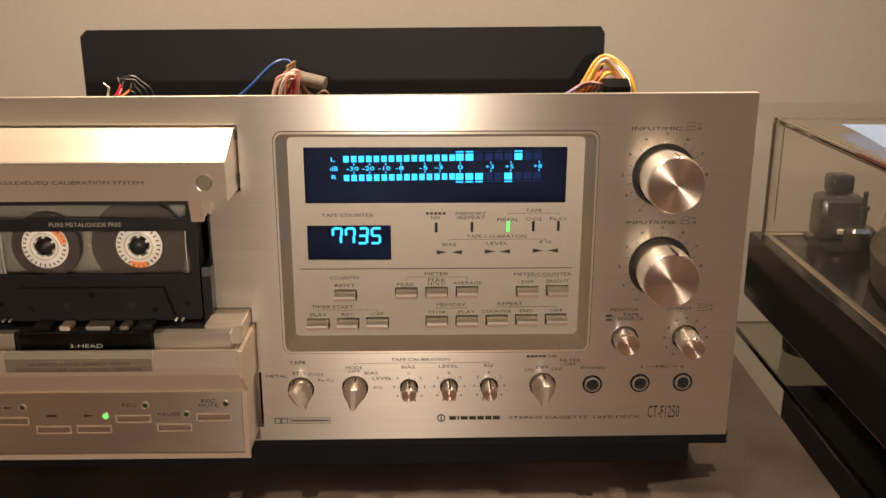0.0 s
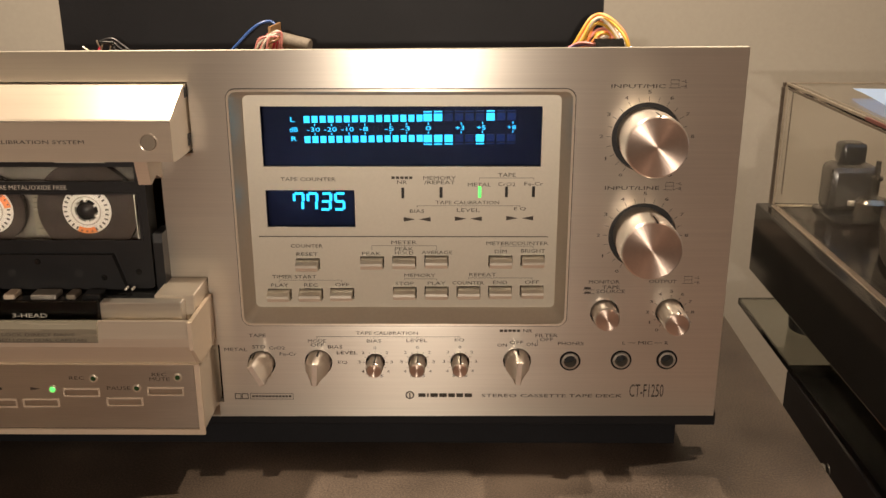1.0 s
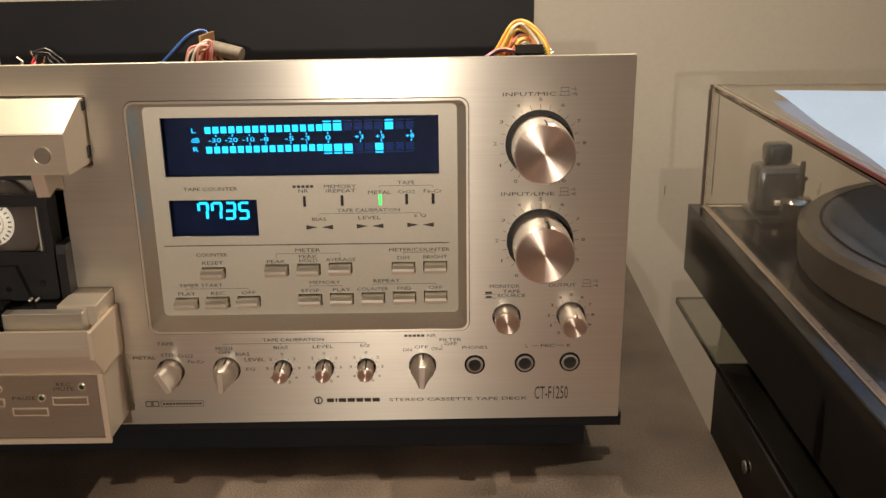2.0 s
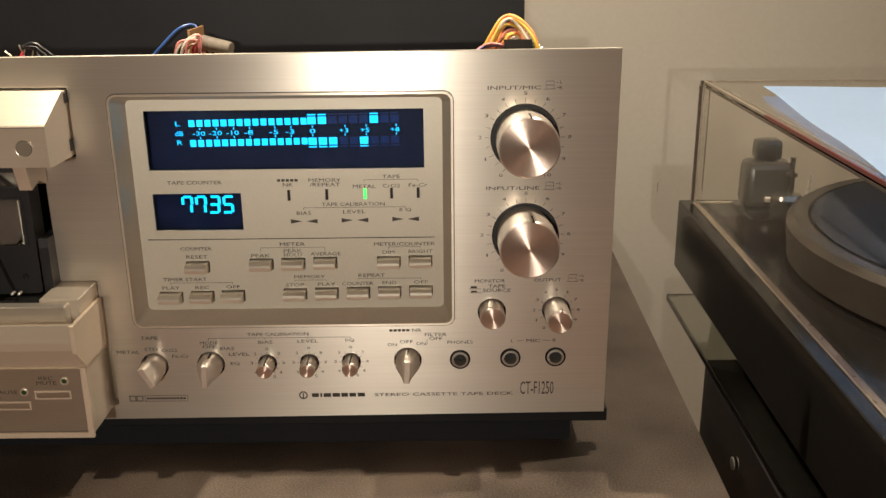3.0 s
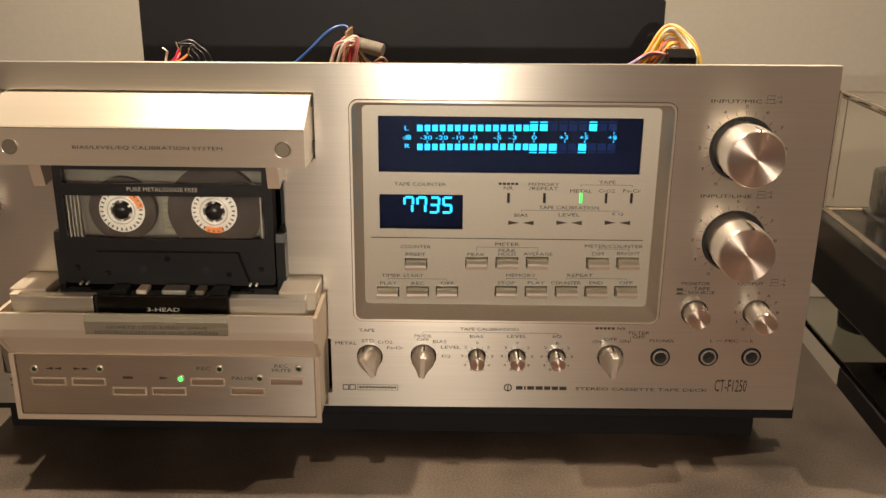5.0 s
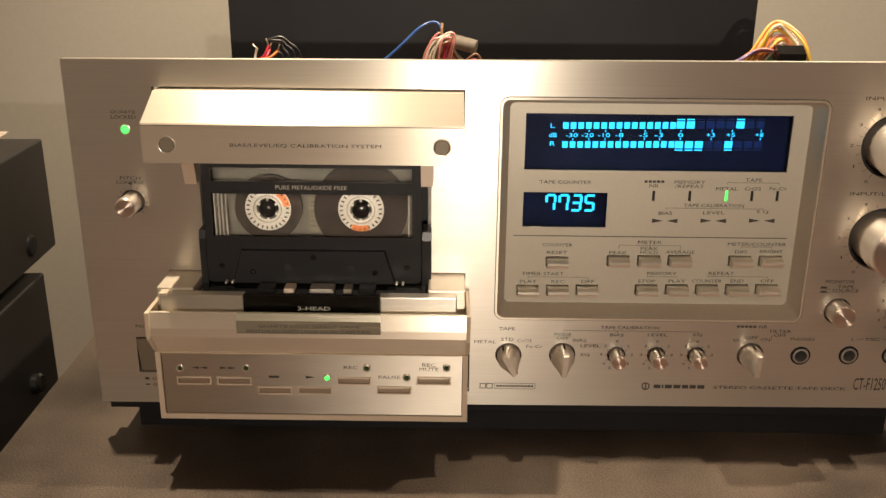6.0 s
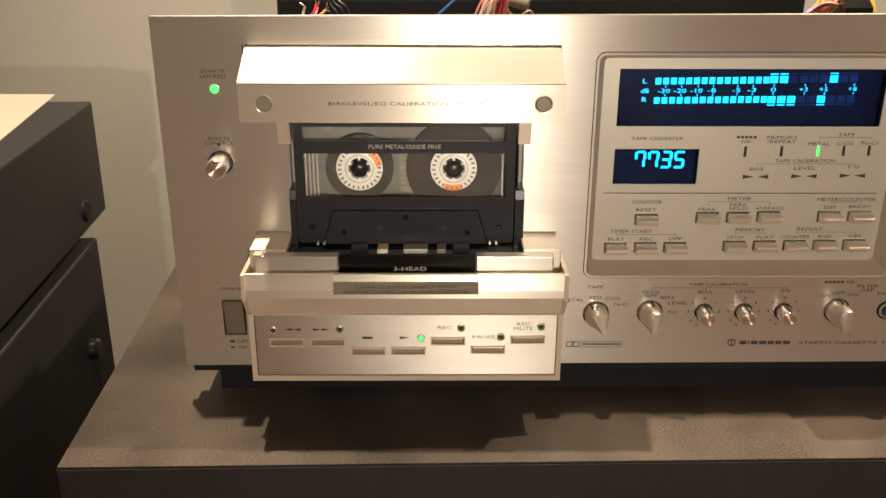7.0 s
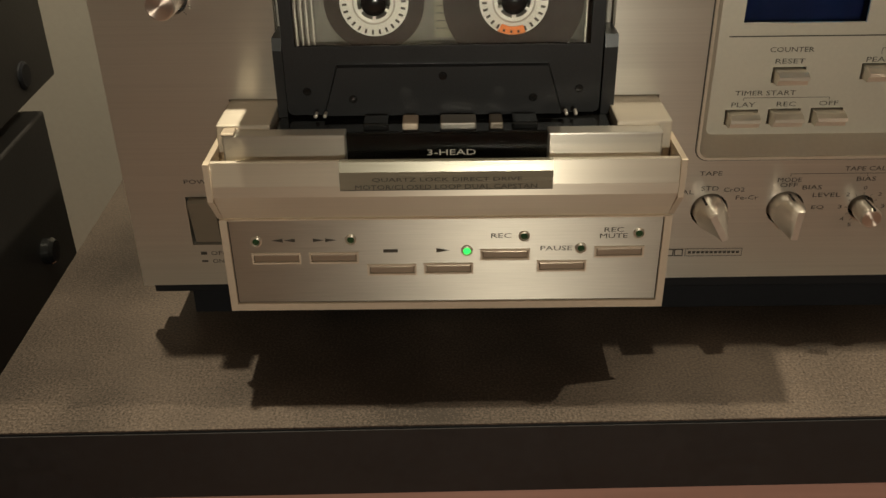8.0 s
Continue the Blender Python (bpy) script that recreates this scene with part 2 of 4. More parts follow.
def band(a, ya, b, yb):
    """A sloping rim from loop a at ya to loop b at yb."""
    bm = bmesh.new()
    va, vb = [bm.verts.new((x, ya, z)) for x, z in a], [bm.verts.new((x, yb, z)) for x, z in b]
    for i in range(len(a)):
        j = (i + 1) % len(a)
        bm.faces.new((va[i], va[j], vb[j], vb[i]))
    return bm


def prism(profile, x0, x1, x0b=None, x1b=None):
    """A solid with a profile of (y, z) from x0 to x1."""
    bm = bmesh.new()
    a, b = [bm.verts.new((x0, y, z)) for y, z in profile], [bm.verts.new((x1, y, z)) for y, z in profile]
    bm.faces.new(a)
    bm.faces.new(b)
    for i in range(len(a)):
        j = (i + 1) % len(a)
        bm.faces.new((a[i], a[j], b[j], b[i]))
    return bm


def tube(points, r, segs=6):
    """A round wire along a smoothed line of points."""
    P = [Vector(p) for p in points]
    line = []
    for i in range(len(P) - 1):
        p0, p1, p2, p3 = P[max(i - 1, 0)], P[i], P[i + 1], P[min(i + 2, len(P) - 1)]
        for k in range(7):
            t = k / 7
            line.append(0.5 * (2 * p1 + (p2 - p0) * t + (2 * p0 - 5 * p1 + 4 * p2 - p3) * t * t + (3 * p1 - p0 - 3 * p2 + p3) * t ** 3))
    line.append(P[-1])
    bm, rings = bmesh.new(), []
    for i, p in enumerate(line):
        d = (line[min(i + 1, len(line) - 1)] - line[max(i - 1, 0)]).normalized()
        u = d.cross(Vector((0.31, 0.2, 0.93))).normalized()
        w = d.cross(u)
        rings.append([bm.verts.new(p + r * (math.cos(a) * u + math.sin(a) * w)) for a in (2 * math.pi * s / segs for s in range(segs))])
    for p, q in zip(rings, rings[1:]):
        for i in range(segs):
            bm.faces.new((p[i], p[(i + 1) % segs], q[(i + 1) % segs], q[i]))
    bm.faces.new(rings[0])
    bm.faces.new(rings[-1])
    return bm


LETTERS = {}


def letters(body):
    """The flat mesh of a word in the built-in font, 1 high per size, centred."""
    if body not in LETTERS:
        cu = bpy.data.curves.new("word", "FONT")
        cu.body, cu.align_x, cu.align_y, cu.resolution_u, cu.offset = body, "CENTER", "CENTER", 2, 0.0
        ob = new("word", cu)
        bpy.context.view_layer.update()
        LETTERS[body] = bpy.data.meshes.new_from_object(ob.evaluated_get(bpy.context.evaluated_depsgraph_get()))
        bpy.data.objects.remove(ob)
        bpy.data.curves.remove(cu)
    return LETTERS[body]


def write(body, x, y, z, width, height, parent, material=None, lean=0.0):
    """Printing that faces the front: a word centred on (x, z), fitted to a width and cap height."""
    width *= 0.35 if body == "1" else 1.0
    me = letters(body).copy()
    co = np.array([v.co[:] for v in me.vertices])
    lo, hi = co.min(0), co.max(0)
    bm = bmesh.new()
    bm.from_mesh(me)
    bpy.data.meshes.remove(me)
    c, s = math.cos(radians(lean)), math.sin(radians(lean))
    for v in bm.verts:
        u = (v.co.x - (lo[0] + hi[0]) / 2) / max(hi[0] - lo[0], 1e-6) * width
        w = (v.co.y - (lo[1] + hi[1]) / 2) / max(hi[1] - lo[1], 1e-6) * height
        v.co = (x + u, y - w * s, z + w * c)
    ob = part("lettering", bm, material or PRINT, parent)
    return ob


def bars(rects, y, parent, material=None, name="printed_mark"):
    made = []
    for x0, x1, z0, z1 in rects:
        bm = bmesh.new()
        bm.faces.new([bm.verts.new((px, y, pz)) for px, pz in rect(x0, x1, z0, z1)])
        made.append(part(name, bm, material or PRINT, parent))
    return made


# ---- the room ----
def struct(name, bm, material, label, category):
    return tagged(part(name, bm, material), label, category, kind="structure")


X0, X1, Y0, Y1, ZF, ZC = -1.5, 1.7, -2.4, 0.62, -0.42, 2.2
struct("floor", boxm(X0, X1, Y0, Y1, ZF - 0.05, ZF), FLOORWOOD, "reddish wooden floor of the listening room", "floor")
struct("ceiling", boxm(X0, X1, Y0, Y1, ZC, ZC + 0.05), CEIL, "plain white painted ceiling above the hi-fi furniture", "ceiling")
struct("wall_north", boxm(X0, X1, Y1, Y1 + 0.1, ZF, ZC), WALLPAINT, "plain greige painted wall behind the hi-fi equipment", "wall")
struct("wall_south", boxm(X0, X1, Y0 - 0.1, Y0, ZF, ZC), WALLPAINT, "plain greige painted wall facing the equipment", "wall")
struct("wall_west", boxm(X0 - 0.1, X0, Y0, Y1, ZF, ZC), WALLPAINT, "plain greige painted side wall beside black cabinets", "wall")
struct("wall_east", boxm(X1, X1 + 0.1, Y0, Y1, ZF, ZC), WALLPAINT, "plain greige painted side wall beside the turntable", "wall")

bm = boxm(0.3828, 0.3836, Y1 - 0.0004, Y1 + 0.0002, -0.0300, -0.0190)
part("scuff_mark", bm, BRACKET, bpy.data.objects["wall_north"], "short dark scuff in the paint")

# ---- the low bench under the deck ----
bench = thing("low_bench", "low bench with speckled dark laminate top over reddish wood", "bench", (0, 0, ZF))


def under(ob, parent):
    if ob.parent == parent:
        ob.matrix_parent_inverse = Matrix.Translation(parent.location).inverted()
    return ob


def slab(pts, z0, z1, bevel=0.0):
    bm = bmesh.new()
    lo, hi = [bm.verts.new((x, y, z0)) for x, y in pts], [bm.verts.new((x, y, z1)) for x, y in pts]
    bm.faces.new(lo), bm.faces.new(hi)
    for i in range(len(pts)):
        bm.faces.new((lo[i], lo[(i + 1) % len(pts)], hi[(i + 1) % len(pts)], hi[i]))
    if bevel:
        bmesh.ops.bevel(bm, geom=bm.edges[:], offset=bevel, segments=2, affect="EDGES")
    return bm


under(part("slab", slab([(-0.2590, -0.0585), (0.264, -0.050), (0.279, 0.42), (-0.277, 0.42)], -0.0305, -0.0006, 0.0008), SLABEDGE, bench,
           "matt black slab edge"), bench)
under(part("laminate_top", slab([(-0.2585, -0.0580), (0.2635, -0.0495), (0.2785, 0.4195), (-0.2765, 0.4195)], -0.0005, 0.0), TABLETOP, bench,
           "speckled dark brown laminate"), bench)
under(part("front_panel", boxm(-0.2565, 0.262, -0.052, -0.027, ZF, -0.0308, bevel=0.001), REDWOOD, bench, "glossy reddish wood front"), bench)
under(part("side_panel", boxm(-0.250, -0.232, -0.0265, 0.41, ZF, -0.0308), SLABEDGE, bench), bench)
under(part("side_panel", boxm(0.244, 0.262, -0.0265, 0.41, ZF, -0.0308), SLABEDGE, bench), bench)

# ---- the cassette deck ----
deck = thing("cassette_deck", "silver brushed aluminium cassette deck with its cover off", "cassette deck")
ZB, ZT = 0.0215, 0.1950

KNOBS_BIG = ((0.1710, 0.1590), (0.1720, 0.1140))
SELECT = ((-0.0040, 0.0505), (0.0230, 0.0510), (0.1170, 0.0520))
TRIM = ((0.0500, 0.0512), (0.0700, 0.0514), (0.0900, 0.0516))
JACKS = ((0.1420, 0.0522), (0.1660, 0.0527), (0.1875, 0.0530))
MONITOR, OUTPUT, PITCH = (0.1570, 0.0765), (0.1872, 0.0770), (-0.1850, 0.1285)
OPEN = rounded(-0.0105, 0.1383, 0.0712, 0.1790, 0.0035)
WELL = [(-0.1705, 0.0300), (-0.0234, 0.0300), (-0.0234, 0.0600), (-0.0262, 0.0600), (-0.0262, 0.0942), (-0.0430, 0.0942), (-0.0430, 0.1520), (-0.0278, 0.1520), (-0.0278, 0.1832),
        (-0.1712, 0.1832), (-0.1712, 0.1520), (-0.1525, 0.1520), (-0.1525, 0.0942), (-0.1705, 0.0942)]
holes = [OPEN, WELL] + [circle(x, z, 0.0153) for x, z in KNOBS_BIG] + [circle(x, z, 0.0066) for x, z in SELECT]
holes += [circle(x, z, 0.0046, 24) for x, z in TRIM] + [circle(x, z, 0.0049, 24) for x, z in JACKS]
holes += [circle(*MONITOR, 0.0067), circle(*OUTPUT, 0.0067), circle(*PITCH, 0.0058), circle(-0.1850, 0.1632, 0.0021, 16),
          rect(-0.1905, -0.1790, 0.0385, 0.0580)]
part("front_panel", plate([(-0.2112, ZB), (0.2120, ZB + 0.002), (0.2122, ZT + 0.0026), (-0.2114, ZT + 0.0003)], holes, 0.0, 0.004), ALU, deck,
     "brushed aluminium front panel")
# black backing behind the control holes, in pieces that leave the tape well and the tray free
for a in ((-0.208, -0.174, 0.025, 0.194), (-0.024, 0.209, 0.026, 0.0690), (0.1405, 0.209, 0.0692, 0.194)):
    part("backing", boxm(a[0], a[1], 0.0045, 0.0065, a[2], a[3]), DARK, deck, "black backing")
part("base_strip", boxm(-0.2090, 0.2145, 0.0042, 0.0122, 0.0160, 0.0232, bevel=0.0005), STEEL, deck, "black base strip")
part("chassis", boxm(-0.205, 0.205, 0.0126, 0.330, 0.012, 0.0235), ZINC, deck, "dull steel chassis tray")
part("chassis_side", boxm(-0.2050, -0.2035, 0.0068, 0.330, 0.0237, 0.135), STEEL, deck)
part("chassis_side", boxm(0.2035, 0.2050, 0.0068, 0.330, 0.0237, 0.135), STEEL, deck)
# added skirt: blocks light and stands for the dark shadow below the deck
part("shade_skirt", boxm(-0.1980, 0.1980, 0.0140, 0.0155, 0.0003, 0.0119), STEEL, deck, "added black skirt in place of the shadow under the deck")
for x in (-0.1980, 0.1965):
    part("shade_skirt", boxm(x, x + 0.0015, 0.0157, 0.3280, 0.0015, 0.0119), STEEL, deck)
pts = [(-0.2040, 0.0242), (0.1975, 0.0242), (0.1975, 0.2065), (0.1940, 0.2115), (-0.1990, 0.2085), (-0.2040, 0.2035)]
part("rear_panel", plate(pts, [], 0.3005, 0.3020), STEEL, deck, "tall black sheet steel rear panel")
for x in (-0.16, 0.16):
    for y in (0.045, 0.29):
        bm = lathe([(0.0, 0.0), (0.013, 0.0), (0.014, 0.010), (0.0, 0.0115)], 0, 0, 24)
        bmesh.ops.transform(bm, matrix=pose(x, y, 0, 90), verts=bm.verts)
        part("foot", bm, SMOKE, deck)

# tray with the displays and push buttons
FY = 0.0085
rim_in = rounded(-0.0065, 0.1345, 0.0760, 0.1762, 0.0025)
part("tray_rim", band(OPEN, 0.0002, rim_in, FY), RIM, deck, "sloping satin rim of the recessed tray")
ring = rounded(-0.0115, 0.1393, 0.0702, 0.1800, 0.0042)
part("tray_bezel", plate(ring, [OPEN], -0.0008, 0.0001), SATIN, deck)
ring2 = rounded(-0.0119, 0.1397, 0.0698, 0.1804, 0.0045)
part("tray_groove", plate(ring2, [ring], -0.00025, 0.0001), PRINT, deck)
BUTTONS = [(0.0190, 0.0975), (0.0490, 0.0985), (0.0640, 0.0987), (0.0790, 0.0990), (0.1088, 0.0990), (0.1237, 0.0993),
           (0.0050, 0.0824), (0.0198, 0.0826), (0.0345, 0.0828), (0.0640, 0.0834), (0.0790, 0.0836), (0.0940, 0.0838), (0.1088, 0.0840), (0.1237, 0.0842)]
SLOTS = [(0.0638, 0.1317), (0.0812, 0.1319), (0.0988, 0.1321), (0.1110, 0.1322), (0.1232, 0.1323)]
DISP, CNT = rect(0.0010, 0.1262, 0.1440, 0.1712), rect(0.0012, 0.0418, 0.1154, 0.1330)
cut = [DISP, CNT] + [rect(x - 0.0056, x + 0.0056, z - 0.0028, z + 0.0028) for x, z in BUTTONS]
cut += [rect(x - 0.0007, x + 0.0007, z - 0.0026, z + 0.0026) for x, z in SLOTS]
part("tray", plate(rounded(-0.0085, 0.1365, 0.0740, 0.1785, 0.003), cut, FY, FY + 0.0015), TRAY, deck, "pale satin recessed control tray")
part("tray_backing", boxm(-0.008, 0.136, 0.0190, 0.0200, 0.0715, 0.178), DARK, deck)
part("tray_roof", boxm(-0.0095, 0.1375, 0.0042, 0.0205, 0.1802, 0.1815), DARK, deck)
part("tray_base", boxm(-0.0095, 0.1375, 0.0042, 0.0205, 0.0696, 0.0708), DARK, deck)
part("mechanism_housing", boxm(-0.1735, -0.0242, 0.0182, 0.0600, 0.0240, 0.1850), DARK, deck, "black tape mechanism housing")
part("housing_roof", boxm(-0.1735, -0.0242, 0.0042, 0.0180, 0.1836, 0.1850), DARK, deck)
for x, z in BUTTONS:
    bm = prism([(0.0185, z + 0.0022), (0.0045, z + 0.0022), (0.0022, z + 0.0012), (0.0016, z + 0.0002), (0.0030, z - 0.0002), (0.0034, z - 0.0019), (0.0040, z - 0.0022), (0.0185, z - 0.0022)], x - 0.0051, x + 0.0051)
    part("push_button", bm, BUTTON, deck)
for i, (x, z) in enumerate(SLOTS):
    part("indicator_lamp", boxm(x - 0.0006, x + 0.0006, FY + 0.0004, FY + 0.002, z - 0.0025, z + 0.0025), GREEN if i == 2 else DARK, deck,
         "lit green indicator" if i == 2 else "")

# level meter
meter = part("level_meter", boxm(0.0000, 0.1272, 0.0150, 0.0160, 0.1432, 0.1722), VFD, deck, "dark blue fluorescent level display")
part("display_glass", boxm(0.0011, 0.1261, FY + 0.0006, FY + 0.0014, 0.1441, 0.1711), PANE, meter).visible_shadow = False
GY = 0.0148


def seg(x, z, w, h, on, parent, extra=0.0):
    part("segment", boxm(x - w / 2, x + w / 2, GY - 0.0003, GY, z - h / 2, z + h / 2), LIT if on else UNLIT, parent)
    if extra:
        part("segment", boxm(x - w / 2, x + w / 2, GY - 0.0003, GY, z + extra - 0.00025, z + extra + 0.00025), LIT if on else UNLIT, parent)


def rise(x):
    return 0.012 * (x - 0.06)


for i in range(15):
    x = 0.0206 + i * 0.00364
    seg(x, 0.1648 + rise(x), 0.0026, 0.0030, True, meter)
    seg(x, 0.1556 + rise(x), 0.0026, 0.0030, True, meter)
for i in range(9):
    x = 0.0752 + i * 0.00472
    seg(x, 0.1650 + rise(x), 0.0037, 0.0033, i in (0, 1, 6), meter, 0.0026)
    seg(x, 0.1554 + rise(x), 0.0037, 0.0033, i in (0, 1, 2, 5), meter, -0.0026)
for w, x, z, wd in (("L", 0.0143, 0.1643, 0.0020), ("dB", 0.0146, 0.1598, 0.0038), ("R", 0.0146, 0.1556, 0.0024)):
    write(w, x, GY - 0.0004, z, wd, 0.0021, meter, LIT)
for w, x, wd in (("-30", 0.0236, 0.0058), ("-20", 0.0312, 0.0058), ("-10", 0.0390, 0.0056), ("-8", 0.0463, 0.0040), ("-5", 0.0578, 0.0040),
                 ("-3", 0.0651, 0.0040), ("0", 0.0755, 0.0024), ("+3", 0.0897, 0.0040), ("+5", 0.0993, 0.0040), ("+8", 0.1130, 0.0040)):
    write(w, x, GY - 0.0004, 0.1602 + rise(x), wd, 0.0020, meter, LIT)
    xc = x + (0.0 if len(w) == 1 else 0.0006)
    bars([(xc - 0.0002, xc + 0.0002, 0.1617 + rise(x), 0.1627 + rise(x)), (xc - 0.0002, xc + 0.0002, 0.1577 + rise(x), 0.1587 + rise(x))],
         GY - 0.0004, meter, LIT, "scale_tick")

# tape counter, seven strokes a figure
counter = part("tape_counter", boxm(0.0004, 0.0426, 0.0150, 0.0160, 0.1146, 0.1338), VFD, deck, "dark blue fluorescent tape counter")
part("display_glass", boxm(0.0013, 0.0417, FY + 0.0006, FY + 0.0014, 0.1155, 0.1329), PANE, counter).visible_shadow = False
STROKES = {"a": (0, 1, 1), "b": (0.5, 0.5, 0), "c": (0.5, -0.5, 0), "d": (0, -1, 1), "e": (-0.5, -0.5, 0), "f": (-0.5, 0.5, 0), "g": (0, 0, 1)}
FIGURES = {"7": "abcf", "3": "abcdg", "5": "acdfg"}
for i, fig in enumerate("7735"):
    cx, cz = 0.0150 + i * 0.0064, 0.1261
    for k, (u, v, flat) in STROKES.items():
        if k in FIGURES[fig]:
            x, z = cx + u * 0.0042 + v * 0.0004, cz + v * 0.0038
            w, h = (0.0037, 0.0011) if flat else (0.0012, 0.0034)
            seg(x, z, w, h, True, counter)
    bars([(cx - 0.0018, cx + 0.0018, 0.1324, 0.1328)], GY - 0.0004, counter, LIT, "figure_tick")


def bracket(x0, x1, z, y, drop=0.0018, mids=()):
    w = 0.00009
    rs = [(x0, x1, z - w, z + w)] + [(x - w, x + w, z - drop, z) for x in (x0, x1, *mids)]
    bars(rs, y, deck)


TY, PY = FY - 0.0002, -0.0002
H = 0.0017
for w, x, z, wd in (("TAPE COUNTER", 0.0210, 0.1382, 0.0250), ("NR", 0.0636, 0.1368, 0.0045), ("MEMORY", 0.0806, 0.1388, 0.0148),
                    ("/REPEAT", 0.0806, 0.1367, 0.0140), ("TAPE", 0.1110, 0.1402, 0.0080), ("METAL", 0.0986, 0.1357, 0.0105),
                    ("CrO2", 0.1110, 0.1359, 0.0078), ("Fe-Cr", 0.1232, 0.1361, 0.0085), ("TAPE CALIBRATION", 0.0932, 0.1273, 0.0290),
                    ("BIAS", 0.0702, 0.1232, 0.0066), ("LEVEL", 0.0936, 0.1237, 0.0104), ("E Q", 0.1172, 0.1243, 0.0054),
                    ("COUNTER", 0.0188, 0.1064, 0.0148), ("RESET", 0.0188, 0.1024, 0.0100), ("METER", 0.0640, 0.1082, 0.0118), ("PEAK", 0.0488, 0.1027, 0.0088),
                    ("PEAK", 0.0640, 0.1050, 0.0086), ("HOLD", 0.0640, 0.1030, 0.0086), ("AVERAGE", 0.0792, 0.1033, 0.0142), ("METER/COUNTER", 0.1164, 0.1078, 0.0286),
                    ("DIM", 0.1088, 0.1038, 0.0056), ("BRIGHT", 0.1238, 0.1041, 0.0112), ("TIMER START", 0.0122, 0.0912, 0.0208), ("PLAY", 0.0052, 0.0870, 0.0082),
                    ("REC", 0.0200, 0.0871, 0.0066), ("OFF", 0.0346, 0.0873, 0.0066), ("MEMORY", 0.0712, 0.0920, 0.0146), ("REPEAT", 0.1006, 0.0924, 0.0126),
                    ("STOP", 0.0640, 0.0879, 0.0086), ("PLAY", 0.0790, 0.0881, 0.0084), ("COUNTER", 0.0938, 0.0883, 0.0148), ("END", 0.1088, 0.0885, 0.0066),
                    ("OFF", 0.1237, 0.0887, 0.0066)):
    write(w, x, TY, z, wd, H, deck)
bars([(0.0588 + i * 0.0020, 0.0603 + i * 0.0020, 0.1383, 0.1395) for i in range(5)], TY, deck)
bracket(0.0985, 0.1232, 0.1388, TY, 0.0010)
bracket(0.0702, 0.1172, 0.1258, TY, 0.0010)
bracket(0.0490, 0.0790, 0.1066, TY, 0.0022, (0.0640,))
bracket(0.1088, 0.1237, 0.1064, TY, 0.0010)
bracket(0.0050, 0.0345, 0.0895, TY, 0.0010)
bracket(0.0640, 0.0790, 0.0903, TY, 0.0008)
bracket(0.0940, 0.1237, 0.0908, TY, 0.0008)
bars([(-0.0030, 0.1305, 0.1108, 0.1112)], TY, deck, name="rule_line")
for x, z in ((0.0702, 0.1193), (0.0937, 0.1196), (0.1172, 0.1199)):
    for s in (-1, 1):
        bm = bmesh.new()
        bm.faces.new([bm.verts.new((x + s * a, TY, z + b)) for a, b in ((0.0008, 0.0), (0.0062, 0.0011), (0.0062, -0.0011))])
        part("arrow_mark", bm, PRINT, deck)

# printing on the front panel
for w, x, z, wd in (("INPUT/MIC", 0.1660, 0.1812, 0.0232), ("INPUT/LINE", 0.1660, 0.1363, 0.0240), ("MONITOR", 0.1560, 0.0920, 0.0140), ("TAPE", 0.1592, 0.0894, 0.0080),
                    ("SOURCE", 0.1592, 0.0873, 0.0130), ("OUTPUT", 0.1828, 0.0922, 0.0126), ("PHONES", 0.1420, 0.0612, 0.0120), ("MIC", 0.1768, 0.0616, 0.0066),
                    ("L", 0.1668, 0.0616, 0.0012), ("R", 0.1868, 0.0616, 0.0016), ("TAPE", -0.0052, 0.0650, 0.0080), ("METAL", -0.0158, 0.0578, 0.0108),
                    ("STD", -0.0048, 0.0592, 0.0062), ("CrO2", 0.0038, 0.0586, 0.0074), ("Fe-Cr", 0.0088, 0.0555, 0.0080), ("MODE", 0.0228, 0.0622, 0.0084), ("OFF", 0.0228, 0.0602, 0.0062),
                    ("BIAS", 0.0312, 0.0592, 0.0068), ("LEVEL", 0.0368, 0.0562, 0.0098), ("EQ", 0.0345, 0.0512, 0.0044), ("TAPE CALIBRATION", 0.0558, 0.0663, 0.0290),
                    ("BIAS", 0.0496, 0.0623, 0.0068), ("LEVEL", 0.0698, 0.0626, 0.0098), ("EQ", 0.0898, 0.0628, 0.0044), ("NR", 0.1216, 0.0676, 0.0042),
                    ("ON", 0.1098, 0.0603, 0.0044), ("OFF", 0.1165, 0.0617, 0.0064), ("ON", 0.1234, 0.0607, 0.0044), ("FILTER", 0.1305, 0.0653, 0.0104), ("OFF", 0.1305, 0.0632, 0.0062),
                    ("STEREO CASSETTE TAPE DECK", 0.1340, 0.0340, 0.0670), ("QUARTZ", -0.1852, 0.1712, 0.0115),
                    ("LOCKED", -0.1852, 0.1690, 0.0115), ("PITCH", -0.1850, 0.1400, 0.0096), ("CONTROL", -0.1850, 0.1379, 0.0138), ("POWER", -0.1840, 0.0640, 0.0120),
                    ("OFF", -0.1815, 0.0352, 0.0056), ("ON", -0.1820, 0.0318, 0.0042)):
    write(w, x, PY, z, wd, 0.00165, deck)
write("CT-F1250", 0.1790, PY, 0.0368, 0.0162, 0.0068, deck)
bars([(0.1086 + i * 0.0020, 0.1101 + i * 0.0020, 0.0670, 0.0682) for i in range(5)], PY, deck)
bracket(0.0228, 0.0900, 0.0645, PY, 0.0010, (0.0698, 0.0496))
